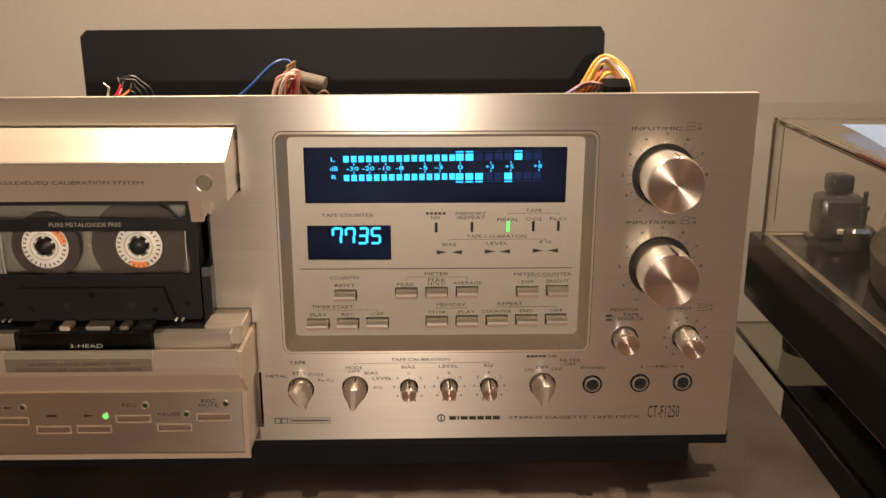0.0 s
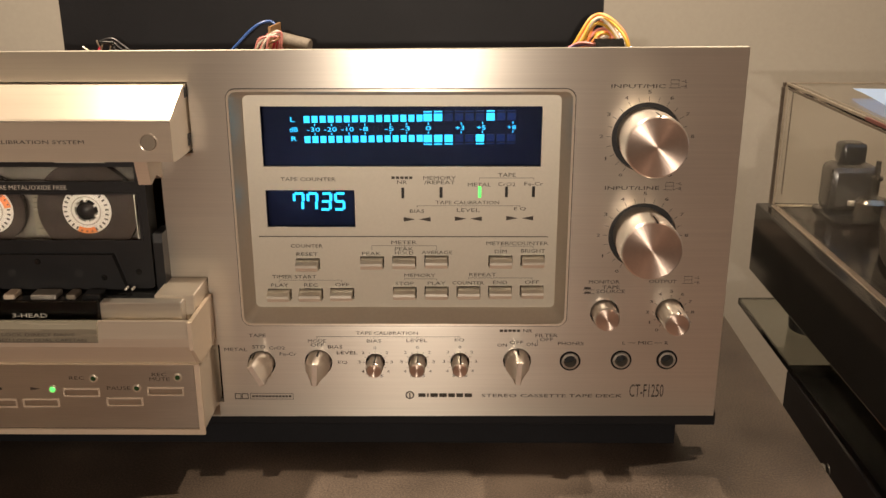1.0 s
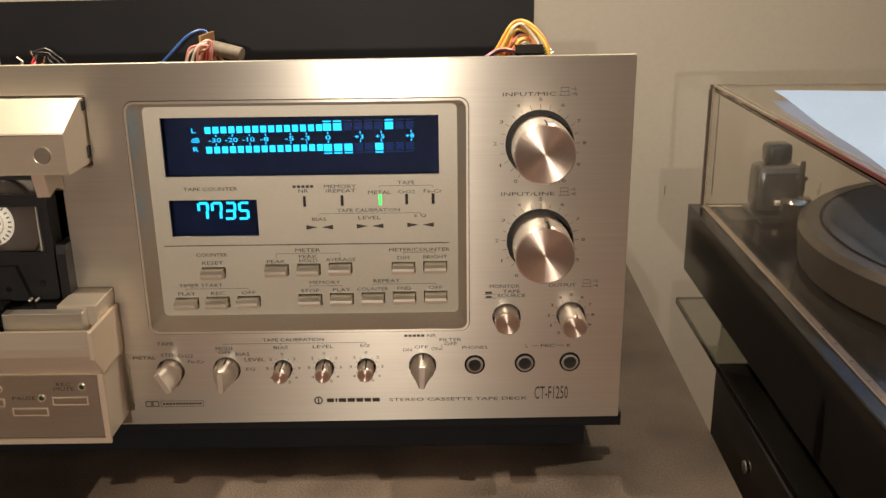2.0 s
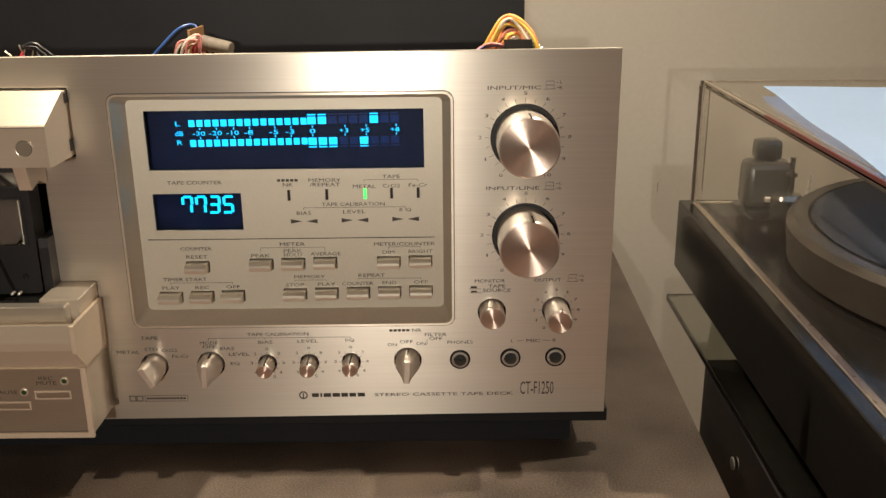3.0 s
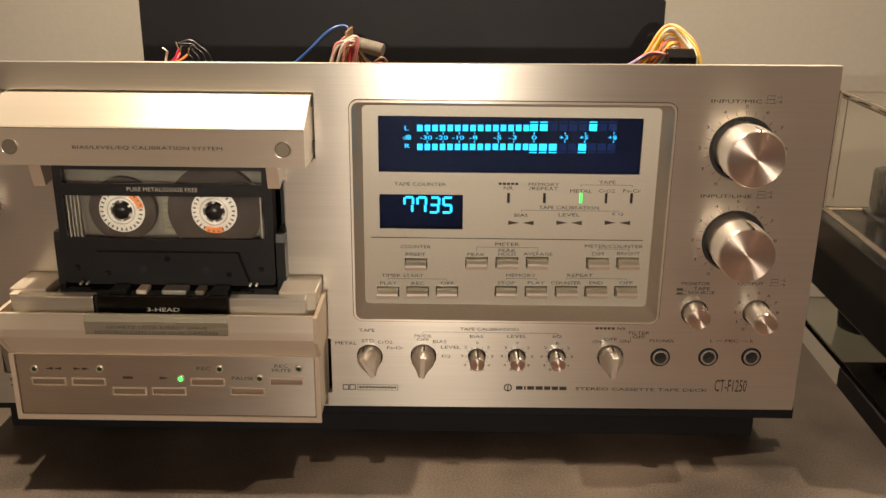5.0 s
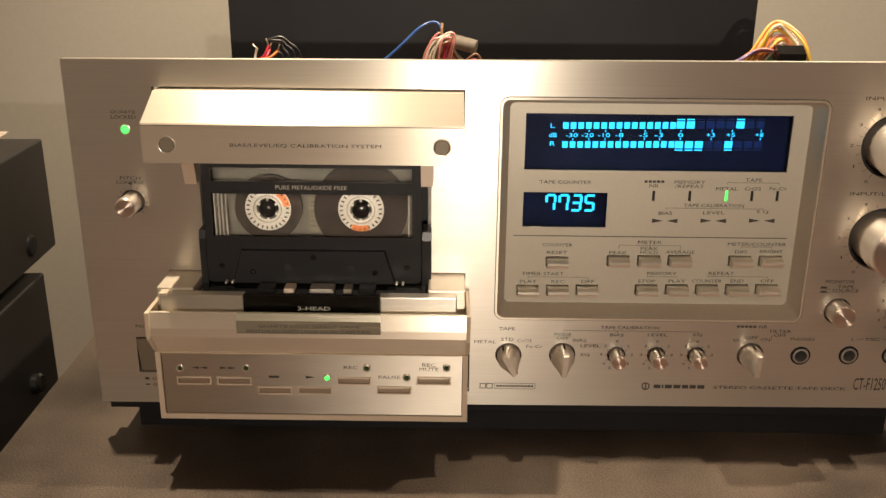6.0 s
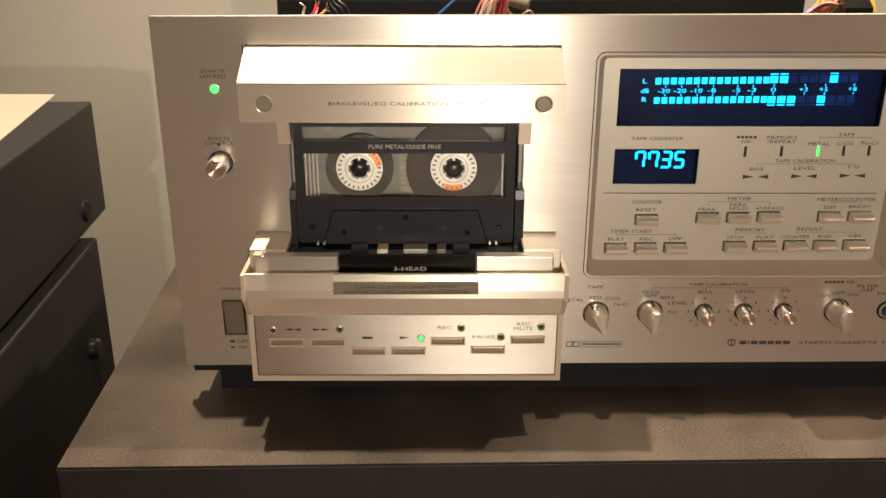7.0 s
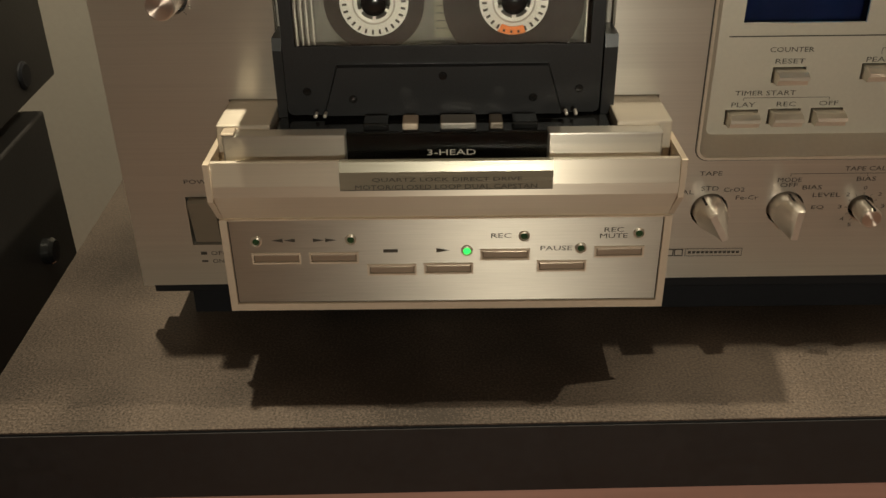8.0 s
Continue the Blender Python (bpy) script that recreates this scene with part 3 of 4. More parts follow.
bars([(0.1690, 0.1722, 0.0615, 0.0617), (0.1812, 0.1848, 0.0615, 0.0617), (0.1470, 0.1500, 0.0884, 0.0894), (0.1472, 0.1500, 0.0864, 0.0872), (0.1465, 0.1518, 0.0880, 0.0882),
      (0.1465, 0.1518, 0.0861, 0.0863), (-0.1880, -0.1858, 0.0345, 0.0358), (-0.1880, -0.1858, 0.0314, 0.0322), (0.1263, 0.1265, 0.0603, 0.0630), (0.1250, 0.1265, 0.0602, 0.0604)], PY, deck)
for x, z in ((0.1815, 0.1822), (0.1825, 0.1372), (0.1943, 0.0930)):
    w = 0.00012
    bars([(x - 0.0018, x + 0.0018, z + 0.0016, z + 0.0018), (x - 0.0018, x - 0.0018 + w, z - 0.0016, z + 0.0017), (x + 0.0018 - w, x + 0.0018, z - 0.0016, z + 0.0017),
          (x - 0.0018, x + 0.0018, z - 0.0001, z + 0.0001), (x - 0.0026, x + 0.0026, z - 0.0018, z - 0.0016), (x + 0.0028, x + 0.0040, z + 0.0009, z + 0.0011),
          (x + 0.0028, x + 0.0040, z - 0.0012, z - 0.0010)], PY, deck)
    write("L", x + 0.0048, PY, z + 0.0012, 0.0009, 0.0014, deck)
    write("R", x + 0.0048, PY, z - 0.0012, 0.0012, 0.0014, deck)
# maker's mark and the noise reduction mark as plain shapes
bars([(0.0702 + o, 0.0702 + o + w, 0.0331, 0.0351) for o, w in ((0, 0.0034), (0.0041, 0.0009), (0.0057, 0.0036), (0.0100, 0.0036), (0.0143, 0.0032), (0.0182, 0.0032), (0.0221, 0.0036))], PY, deck, name="maker_mark")
bm = plate(circle(0.0661, 0.0341, 0.0021, 20), [circle(0.0661, 0.0341, 0.0015, 20)], PY, PY + 0.0001)
box(bm, 0.0658, 0.0664, PY, PY + 0.0001, 0.0325, 0.0352)
part("maker_emblem", bm, PRINT, deck)
w = 0.00012
bars([(-0.0180, -0.0176, 0.0318, 0.0348), (-0.0152, -0.0148, 0.0318, 0.0348), (-0.0146, -0.0142, 0.0318, 0.0348), (-0.0118, -0.0114, 0.0318, 0.0348),
      (-0.0180, -0.0150, 0.0344, 0.0348), (-0.0180, -0.0150, 0.0318, 0.0322), (-0.0144, -0.0114, 0.0344, 0.0348), (-0.0144, -0.0114, 0.0318, 0.0322),
      (-0.0106, 0.0102, 0.0347, 0.0349), (-0.0106, 0.0102, 0.0317, 0.0319), (-0.0106, -0.0104, 0.0317, 0.0349), (0.0100, 0.0102, 0.0317, 0.0349),
      *((-0.0096 + i * 0.0016, -0.0084 + i * 0.0016, 0.0328, 0.0338) for i in range(12))], PY, deck, name="system_mark")


def dial(cx, cz, r0, r1, a0, a1, n, numbers=(), rn=0.0, size=0.0015):
    """Tick marks round a knob, and the figures of its scale."""
    for i in range(n):
        bm = bmesh.new()
        a = radians(a0 + (a1 - a0) * i / (n - 1))
        d, s = Vector((math.sin(a), 0, math.cos(a))), Vector((math.cos(a), 0, -math.sin(a))) * 0.00009
        c = Vector((cx, PY, cz))
        bm.faces.new([bm.verts.new(v) for v in (c + d * r0 - s, c + d * r1 - s, c + d * r1 + s, c + d * r0 + s)])
        part("dial_mark", bm, PRINT, deck)
    for i, t in enumerate(numbers):
        a = radians(a0 + (a1 - a0) * i / (len(numbers) - 1))
        write(t, cx + rn * math.sin(a), PY, cz + rn * math.cos(a), size * 1.05 * len(t), size, deck)


TEN = [str(i) for i in range(11)]
for x, z in KNOBS_BIG:
    dial(x, z, 0.0158, 0.0178, -148, 148, 21, TEN, 0.0198)
dial(*OUTPUT, 0.0072, 0.0085, -148, 148, 11, TEN, 0.0104, 0.0014)
for x, z in TRIM:
    dial(x, z, 0.0049, 0.0058, -150, 150, 11)
    for t, a in (("0", 0), ("2", 48), ("3", 88), ("4", 128), ("2", -48), ("3", -88), ("4", -128), ("5", 158), ("5", -158)):
        write(t, x + 0.0076 * math.sin(radians(a)), PY, z + 0.0076 * math.cos(radians(a)), 0.0013, 0.0014, deck)
dial(*PITCH, 0.0062, 0.0074, -140, 140, 13)
bm = bmesh.new()
bm.faces.new([bm.verts.new((PITCH[0] + a, PY, PITCH[1] + b)) for a, b in ((0, 0.0076), (-0.0008, 0.0094), (0.0008, 0.0094))])
part("arrow_mark", bm, PRINT, deck)


def rotary(cx, cz, profile, face_r, y_face, notch=0.0, name="rotary_knob"):
    """A turned knob: polished side, and a face with fine circular turning marks."""
    k = part(name, lathe(profile, cx, cz, 48), CHROME, deck, "polished aluminium knob", smooth=True)
    part("knob_face", lathe([(face_r, y_face), (face_r - 0.0004, y_face - 0.0003), (0.0004, y_face - 0.0003), (0.0, y_face - 0.0003)], cx, cz, 48), TURNED, k,
         "finely turned knob face")
    if notch:
        a = radians(notch)
        m = Matrix.Translation((cx, 0, cz)) @ Matrix.Rotation(a, 4, "Y")
        bm = bmesh.new()
        box(bm, -0.0004, 0.0004, y_face - 0.0002, y_face + 0.009, face_r * 0.9, face_r + 0.0004, m=m)
        part("pointer_notch", bm, DARK, k)
    return k


for (x, z), n in zip(KNOBS_BIG, (2, 6)):
    rotary(x, z, [(0.0, 0.006), (0.0124, 0.006), (0.0125, -0.0070), (0.0132, -0.0080), (0.0132, -0.0214), (0.0128, -0.0220), (0.0, -0.0220)], 0.0128, -0.0220, n)
rotary(*OUTPUT, [(0.0, 0.006), (0.0058, 0.006), (0.0057, -0.0148), (0.0053, -0.0153), (0.0, -0.0153)], 0.0053, -0.0153, 8)
rotary(*MONITOR, [(0.0, 0.006), (0.0059, 0.006), (0.0058, -0.0080), (0.0054, -0.0086), (0.0, -0.0086)], 0.0054, -0.0086, name="push_knob")
for x, z in TRIM:
    rotary(x, z, [(0.0, 0.006), (0.0034, 0.006), (0.0034, -0.0010), (0.0038, -0.0018), (0.0037, -0.0091), (0.0034, -0.0096), (0.0, -0.0096)], 0.0034, -0.0096, 4)
rotary(*PITCH, [(0.0, 0.006), (0.0048, 0.006), (0.0047, -0.0112), (0.0044, -0.0117), (0.0, -0.0117)], 0.0044, -0.0117, 0)


def selector(cx, cz, turn):
    """A pointer knob: a round bar cut to a chisel by two slanting flats."""
    k = part("selector_knob", lathe([(0.0, 0.006), (0.0058, 0.006), (0.0058, -0.0030), (0.0, -0.0030)], cx, cz, 40), CHROME, deck,
             "polished pointer knob", smooth=True)
    m = Matrix.Translation((cx, 0, cz)) @ Matrix.Rotation(radians(turn), 4, "Y")
    bm, rings = bmesh.new(), []
    for y, half in ((-0.0030, 0.0058), (-0.0050, 0.0055), (-0.0135, 0.0014), (-0.0140, 0.0011)):
        r = 0.0058 if y > -0.0137 else 0.0054
        rings.append([bm.verts.new(m @ Vector((max(-half, min(half, r * math.cos(a))), y, r * math.sin(a)))) for a in (2 * math.pi * i / 40 for i in range(40))])
    for p, q in zip(rings, rings[1:]):
        for i in range(40):
            bm.faces.new((p[i], p[(i + 1) % 40], q[(i + 1) % 40], q[i]))
    bm.faces.new(rings[-1])
    part("pointer_bar", bm, CHROME, k, smooth=True)
    b2 = bmesh.new()
    box(b2, -0.0004, 0.0004, -0.0060, -0.0005, 0.0050, 0.0060, m=m)
    part("pointer_notch", b2, DARK, k)


for (x, z), a in zip(SELECT, (-30, 4, 3)):
    selector(x, z, a)
for x, z in JACKS:
    j = part("jack_socket", lathe([(0.0049, 0.004), (0.0049, -0.0004), (0.0045, -0.0008), (0.0042, -0.0004), (0.0042, 0.004)], x, z, 32), STEEL, deck,
             "dark ring of a headphone or microphone socket", smooth=True)
    part("contact_ring", lathe([(0.0041, 0.0006), (0.0040, -0.0009), (0.0030, -0.0010), (0.0028, 0.0042)], x, z, 28), ZINC, j, smooth=True)
led = part("indicator_lamp", lathe([(0.0019, 0.004), (0.0019, -0.0004), (0.0012, -0.0012), (0.0, -0.0015)], -0.1850, 0.1632, 20), GREEN, deck, "lit green indicator", smooth=True)
part("lamp_ring", lathe([(0.0021, 0.002), (0.0025, -0.0003), (0.0020, -0.0005)], -0.1850, 0.1632, 20), CHROME, led, smooth=True)
part("power_switch", prism([(0.006, 0.0390), (0.0008, 0.0392), (-0.0030, 0.0565), (-0.0020, 0.0575), (0.006, 0.0575)], -0.1893, -0.1800), POWER, deck, "satin metal power rocker switch")

# upper lid of the tape well
lid = part("well_lid", prism([(0.012, 0.1822), (-0.0050, 0.1822), (-0.0262, 0.1716), (-0.0266, 0.1708), (-0.0266, 0.1540), (-0.0225, 0.1535), (0.012, 0.1535)], -0.1690, -0.0285),
           SATIN, deck, "bright satin lid over the cassette")
part("lid_edge_line", boxm(-0.1688, -0.0287, -0.0268, -0.0262, 0.1706, 0.1709), PRINT, lid)
for x in (-0.158, -0.038):
    s = part("lid_screw", lathe([(0.0034, -0.0262), (0.0034, -0.0271), (0.0030, -0.0274), (0.0, -0.0274)], x, 0.1622, 24), POWER, lid, "dull round cap", smooth=True)
    part("screw_ring", lathe([(0.0039, -0.0264), (0.0039, -0.0271), (0.0034, -0.0270)], x, 0.1622, 24), SATIN, s, smooth=True)
write("BIAS/LEVEL/EQ CALIBRATION SYSTEM", -0.0975, -0.0268, 0.1622, 0.0660, 0.0018, lid)
for x in (-0.1690, -0.0285):
    s = -1 if x < -0.1 else 1
    for z0, z1 in ((0.1770, 0.1812), (0.1560, 0.1612)):
        part("hinge_slot", boxm(min(x, x + s * 0.0006), max(x, x + s * 0.0006), -0.0035, -0.0005, z0, z1), DARK, lid)
for x0, x1 in ((-0.1545, -0.1490), (-0.0475, -0.0420)):
    part("lid_bracket", prism([(-0.0200, 0.1534), (-0.0006, 0.1534), (-0.0006, 0.1408), (-0.0085, 0.1442), (-0.0165, 0.1418)], x0, x1), SATIN, lid, "satin metal bracket")

# well interior and guides
part("well_back", boxm(-0.1535, -0.0420, 0.0170, 0.0180, 0.0700, 0.1700), DARK, deck)
for x0, x1 in ((-0.1530, -0.1514), (-0.0450, -0.0424)):
    part("cassette_guide", boxm(x0, x1, 0.0065, 0.0160, 0.0945, 0.1530, bevel=0.0004), ZINC, deck, "bright steel cassette guide")

for x0, x1 in ((-0.1526, -0.1496), (-0.0470, -0.0428)):
    part("sled_wing", prism([(-0.0080, 0.0906), (-0.0080, 0.1130), (-0.0070, 0.1170), (0.0060, 0.1170), (0.0060, 0.0906)], x0, x1), SHELL, deck, "black plastic side wing of the sled")

# lower front of the tape well with the transport keys
front = part("transport_front", prism([(0.006, 0.0300), (-0.0280, 0.0300), (-0.0280, 0.0635), (-0.0365, 0.0752), (-0.0365, 0.0790), (-0.0352, 0.0865), (-0.0335, 0.0865), (-0.0325, 0.0800), (0.006, 0.0800)],
                                      -0.1705, -0.0258), SATIN, deck, "satin metal transport key housing")
for x0, x1 in ((-0.1720, -0.1702), (-0.0261, -0.0243)):
    part("end_cheek", prism([(-0.003, 0.0640), (-0.0285, 0.0640), (-0.0370, 0.0740), (-0.0372, 0.0868), (-0.003, 0.0868)], x0, x1), CREAM, front, "cream coloured end cheek")
bm = plate(rect(-0.1714, -0.0249, 0.0292, 0.0640), [rect(-0.1690, -0.0273, 0.0318, 0.0636)], -0.0298, -0.0282)
part("key_frame", bm, CREAM, front, "pale cream border")
bm = plate(rect(-0.1690, -0.0273, 0.0318, 0.0636), [rect(-0.1687, -0.0276, 0.0321, 0.0633)], -0.0287, -0.0284)
part("key_frame_line", bm, PRINT, front)
TRANSPORT = [(-0.1543, 0.0492), (-0.1352, 0.0492), (-0.1162, 0.0445), (-0.0973, 0.0447), (-0.0786, 0.0499), (-0.0597, 0.0453), (-0.0410, 0.0505)]
LAMPS = [(-0.1604, 0.0557, 0), (-0.1293, 0.0561, 0), (-0.0912, 0.0516, 1), (-0.0725, 0.0568, 0), (-0.0537, 0.0521, 0), (-0.0350, 0.0574, 0)]
part("key_plate", plate(rect(-0.1686, -0.0277, 0.0322, 0.0632), [rect(x - 0.0078, x + 0.0078, z - 0.0017, z + 0.0017) for x, z in TRANSPORT], -0.0290, -0.0281), KEY, front,
     "brushed key plate")
for x, z in TRANSPORT:
    part("key_surround", plate(rect(x - 0.0082, x + 0.0082, z - 0.0021, z + 0.0021), [rect(x - 0.0075, x + 0.0075, z - 0.0014, z + 0.0014)], -0.0294, -0.0289), CREAM, front)
    part("transport_key", boxm(x - 0.0074, x + 0.0074, -0.0292, -0.0270, z - 0.0013, z + 0.0013, bevel=0.0003), BRONZE, front, "slim bronze transport key")
for x, z, on in LAMPS:
    part("key_lamp", lathe([(0.0012, -0.0288), (0.0011, -0.0296), (0.0, -0.0299)], x, z, 16), GREEN if on else LEDOFF, front, "lit green lamp" if on else "", smooth=True)
    part("lamp_ring", lathe([(0.0019, -0.0289), (0.0019, -0.0297), (0.0014, -0.0300), (0.0011, -0.0292)], x, z, 20), SATIN, front, smooth=True)
KY = -0.0292


def arrows(x, z, dirs, h=0.0007, ln=0.0038):
    for i, d in enumerate(dirs):
        bm = bmesh.new()
        c = x + (i - (len(dirs) - 1) / 2) * ln * 1.05
        bm.faces.new([bm.verts.new((c + a, KY, z + b)) for a, b in ((d * ln / 2, 0.0), (-d * ln / 2, h), (-d * ln / 2, -h))])
        part("arrow_mark", bm, PRINT, front)


arrows(-0.1515, 0.0560, (-1, -1))
arrows(-0.1378, 0.0560, (1, 1))
arrows(-0.0990, 0.0517, (1,), 0.0008, 0.0046)
bars([(-0.1188, -0.1140, 0.0511, 0.0523)], KY, front)
for w, x, z, wd in (("REC", -0.0800, 0.0570, 0.0066), ("PAUSE", -0.0618, 0.0521, 0.0104), ("REC", -0.0432, 0.0588, 0.0064), ("MUTE", -0.0432, 0.0565, 0.0090)):
    write(w, x, KY, z, wd, 0.0017, front)
part("name_plate", prism([(-0.0340, 0.0868), (-0.0362, 0.0868), (-0.0372, 0.0838), (-0.0372, 0.0776), (-0.0340, 0.0776)], -0.1305, -0.0650), OLIVE, front, "smoked olive name plate")
bars([(-0.1304, -0.0651, 0.0777, 0.0779)], -0.0374, front)
write("QUARTZ LOCK DIRECT DRIVE", -0.0975, -0.0374, 0.0812, 0.0460, 0.0015, front)
write("MOTOR/CLOSED LOOP DUAL CAPSTAN", -0.0978, -0.0374, 0.0788, 0.0560, 0.0015, front)
# ledges and bars at the cassette's foot
for x0, x1 in ((-0.1672, -0.1288), (-0.0660, -0.0305)):
    part("ledge_bar", boxm(x0, x1, -0.0285, -0.0225, 0.0805, 0.0925, bevel=0.0006), ALU, front, "pale metal bar")
    part("ledge", boxm(*((-0.1702, -0.1530) if x0 < -0.1 else (-0.0440, -0.0265)), -0.0224, 0.0030, 0.0805, 0.0937, bevel=0.0005), SATIN, front, "satin ledge beside the cassette")
part("bar_tip", boxm(-0.1674, -0.1632, -0.0288, -0.0236, 0.0926, 0.0935, bevel=0.0005), CREAM, front)
for x in (-0.1690, -0.0285):
    part("rubber_stop", boxm(x - 0.0014, x + 0.0014, -0.0325, -0.0285, 0.0801, 0.0845, bevel=0.0005), DARK, front)
vis = part("head_cover", boxm(-0.1285, -0.0663, -0.0300, -0.0275, 0.0802, 0.0935, bevel=0.0006), COVER, front, "smoked black head cover")
write("3-HEAD", -0.0960, -0.0302, 0.0872, 0.0150, 0.0019, vis, PALEINK)
# record heads and rollers under the cassette
for x0, x1, m, nm in ((-0.1115, -0.1065, CREAM, "erase_head"), (-0.0995, -0.0880, ZINC, "tape_head"), (-0.0838, -0.0795, POWER, "tape_head"), (-0.1240, -0.1160, SMOKE, "pinch_roller"),
                      (-0.0765, -0.0685, SMOKE, "pinch_roller")):
    part(nm, boxm(x0, x1, -0.0205, -0.0125, 0.0906, 0.0930, bevel=0.0006), m, deck)
part("sled", boxm(-0.1525, -0.0445, -0.0222, 0.0160, 0.0803, 0.0905, bevel=0.0008), SMOKE, deck, "black plastic cassette sled")
for x in (-0.1395, -0.1365, -0.0590, -0.0560):
    part("guide_pin", lathe([(0.0006, -0.0120), (0.0006, -0.0150), (0.0, -0.0153)], x, 0.0935, 12), CHROME, deck, smooth=True)

# ---- the cassette in the well ----
tape = thing("audio_cassette", "black audio cassette with a clear window, loaded upright", "cassette", (-0.0985, 0, 0.0915))
CX, YF, YBK = -0.0985, -0.0085, 0.0030
ZC0, ZC1 = 0.0916, 0.1554
HUBS = ((-0.1198, 0.1272, 0.0158), (-0.0760, 0.1272, 0.0222))


def cpart(*a, **k):
    return under(part(*a, **k), tape)


body = plate(rounded(CX - 0.0508, CX + 0.0508, ZC0, ZC1, 0.002), [rect(-0.1458, -0.0512, 0.1140, 0.1360), rect(-0.1452, -0.0520, 0.1412, 0.1478)], YF, YF + 0.0012)
cpart("shell_front", body, SHELL, tape, "black plastic shell")
cpart("shell_back", boxm(CX - 0.0506, CX + 0.0506, YBK - 0.0012, YBK, ZC0 + 0.0002, ZC1 - 0.0002, bevel=0.0005), LINER, tape)
for a in ((CX - 0.0507, CX - 0.0487, ZC0 + 0.002, ZC1 - 0.002), (CX + 0.0487, CX + 0.0507, ZC0 + 0.002, ZC1 - 0.002), (CX - 0.0480, CX + 0.0480, ZC0 + 0.0003, ZC0 + 0.0200)):
    cpart("shell_wall", boxm(a[0], a[1], YF + 0.0013, YBK - 0.0013, a[2], a[3]), SHELL, tape)
bm = bmesh.new()
lo = [(-0.0390, 0.0), (0.0390, 0.0), (0.0340, 0.0166), (-0.0340, 0.0166)]
fr, bk = [bm.verts.new((CX + x * 0.985, YF - 0.0022, ZC0 + 0.0004 + z * 0.97)) for x, z in lo], [bm.verts.new((CX + x, YF - 0.0001, ZC0 + 0.0002 + z)) for x, z in lo]
bm.faces.new(fr), bm.faces.new(bk)
for i in range(4):
    bm.faces.new((fr[i], fr[(i + 1) % 4], bk[(i + 1) % 4], bk[i]))
thick = cpart("thick_section", bm, SHELL, tape)
for x, z in ((-0.0440, 0.008), (0.0440, 0.008), (-0.0290, 0.006), (0.0290, 0.006), (0.0, 0.0135)):
    y = YF - (0.0022 if abs(x) < 0.036 else 0.0)
    cpart("shell_screw", lathe([(0.0014, y), (0.0012, y - 0.0004), (0.0, y - 0.0005)], CX + x, ZC0 + z, 14), SMOKE, tape, smooth=True)
for x in (-0.0120, 0.0180):
    cpart("locating_hole", lathe([(0.0020, YF - 0.0023), (0.0, YF - 0.00235)], CX + x, ZC0 + 0.0080, 16), DARK, tape)
cpart("window", boxm(-0.1457, -0.0513, YF + 0.0002, YF + 0.0010, 0.1141, 0.1359), CLEAR, tape, "clear plastic window").visible_shadow = False
cpart("top_window", boxm(-0.1451, -0.0521, YF + 0.0002, YF + 0.0010, 0.1413, 0.1477), CLEAR, tape, "clear plastic strip window").visible_shadow = False
cpart("window_rim", plate(rect(-0.1462, -0.0508, 0.1136, 0.1364), [rect(-0.1452, -0.0518, 0.1146, 0.1354)], YF - 0.0004, YF - 0.0001), SHELL, tape)
for x in (-0.1443, -0.1425, -0.1408, -0.1390, -0.0534):
    cpart("window_rib", boxm(x - 0.00025, x + 0.00025, YF + 0.0014, YF + 0.0026, 0.1145, 0.1355), ZINC, tape)
for k, (x, z, r) in enumerate(HUBS):
    pack = cpart("tape_pack", lathe([(0.0100, -0.0040), (r, -0.0040), (r, 0.0), (0.0100, 0.0)], x, z, 64), TAPE, tape, "brown-black tape pack", smooth=True)
    hub = cpart("hub", lathe([(0.0052, 0.0), (0.0052, -0.0052), (0.0064, -0.0054), (0.0108, -0.0044), (0.0108, 0.0)], x, z, 48), HUB, tape, "white hub with printed marks", smooth=True)
    for i in range(26):
        a = 2 * math.pi * (i + 0.3) / 26
        m = Matrix.Translation((x, -0.0051, z)) @ Matrix.Rotation(a, 4, "Y")
        bm = boxm(-0.00035, 0.00035, -0.0002, 0.0, 0.0085, 0.0100, m=m)
        under(part("hub_mark", bm, PRINT, hub), tape)
    under(part("hub_groove", lathe([(0.0068, -0.00545), (0.0062, -0.00555)], x, z, 40), ZINC, hub), tape)
    bm = bmesh.new()
    a0 = radians((8, -118)[k])
    inner, outer = [], []
    for i in range(9):
        a = a0 + radians(50) * i / 8
        inner.append(bm.verts.new((x + 0.0078 * math.cos(a), -0.0056, z + 0.0078 * math.sin(a))))
        outer.append(bm.verts.new((x + 0.0106 * math.cos(a), -0.0050, z + 0.0106 * math.sin(a))))
    for i in range(8):
        bm.faces.new((inner[i], inner[i + 1], outer[i + 1], outer[i]))
    under(part("orange_mark", bm, ORANGE, hub, "orange printed arc"), tape)
    part("drive_spindle", lathe([(0.0044, 0.003), (0.0040, -0.0060), (0.0022, -0.0075), (0.0, -0.0080)], x, z, 24), SMOKE, deck, "black drive spindle", smooth=True)
    for i in range(6):
        a = 2 * math.pi * i / 6
        m = Matrix.Translation((x, -0.0050, z)) @ Matrix.Rotation(a, 4, "Y")
        under(part("hub_tooth", boxm(-0.0005, 0.0005, -0.0004, 0.003, 0.0040, 0.0054, m=m), HUB, hub), tape)
cpart("level_scale", boxm(-0.1010, -0.0950, -0.0020, -0.0010, 0.1150, 0.1350), OLIVE, tape, "pale printed scale behind the window")
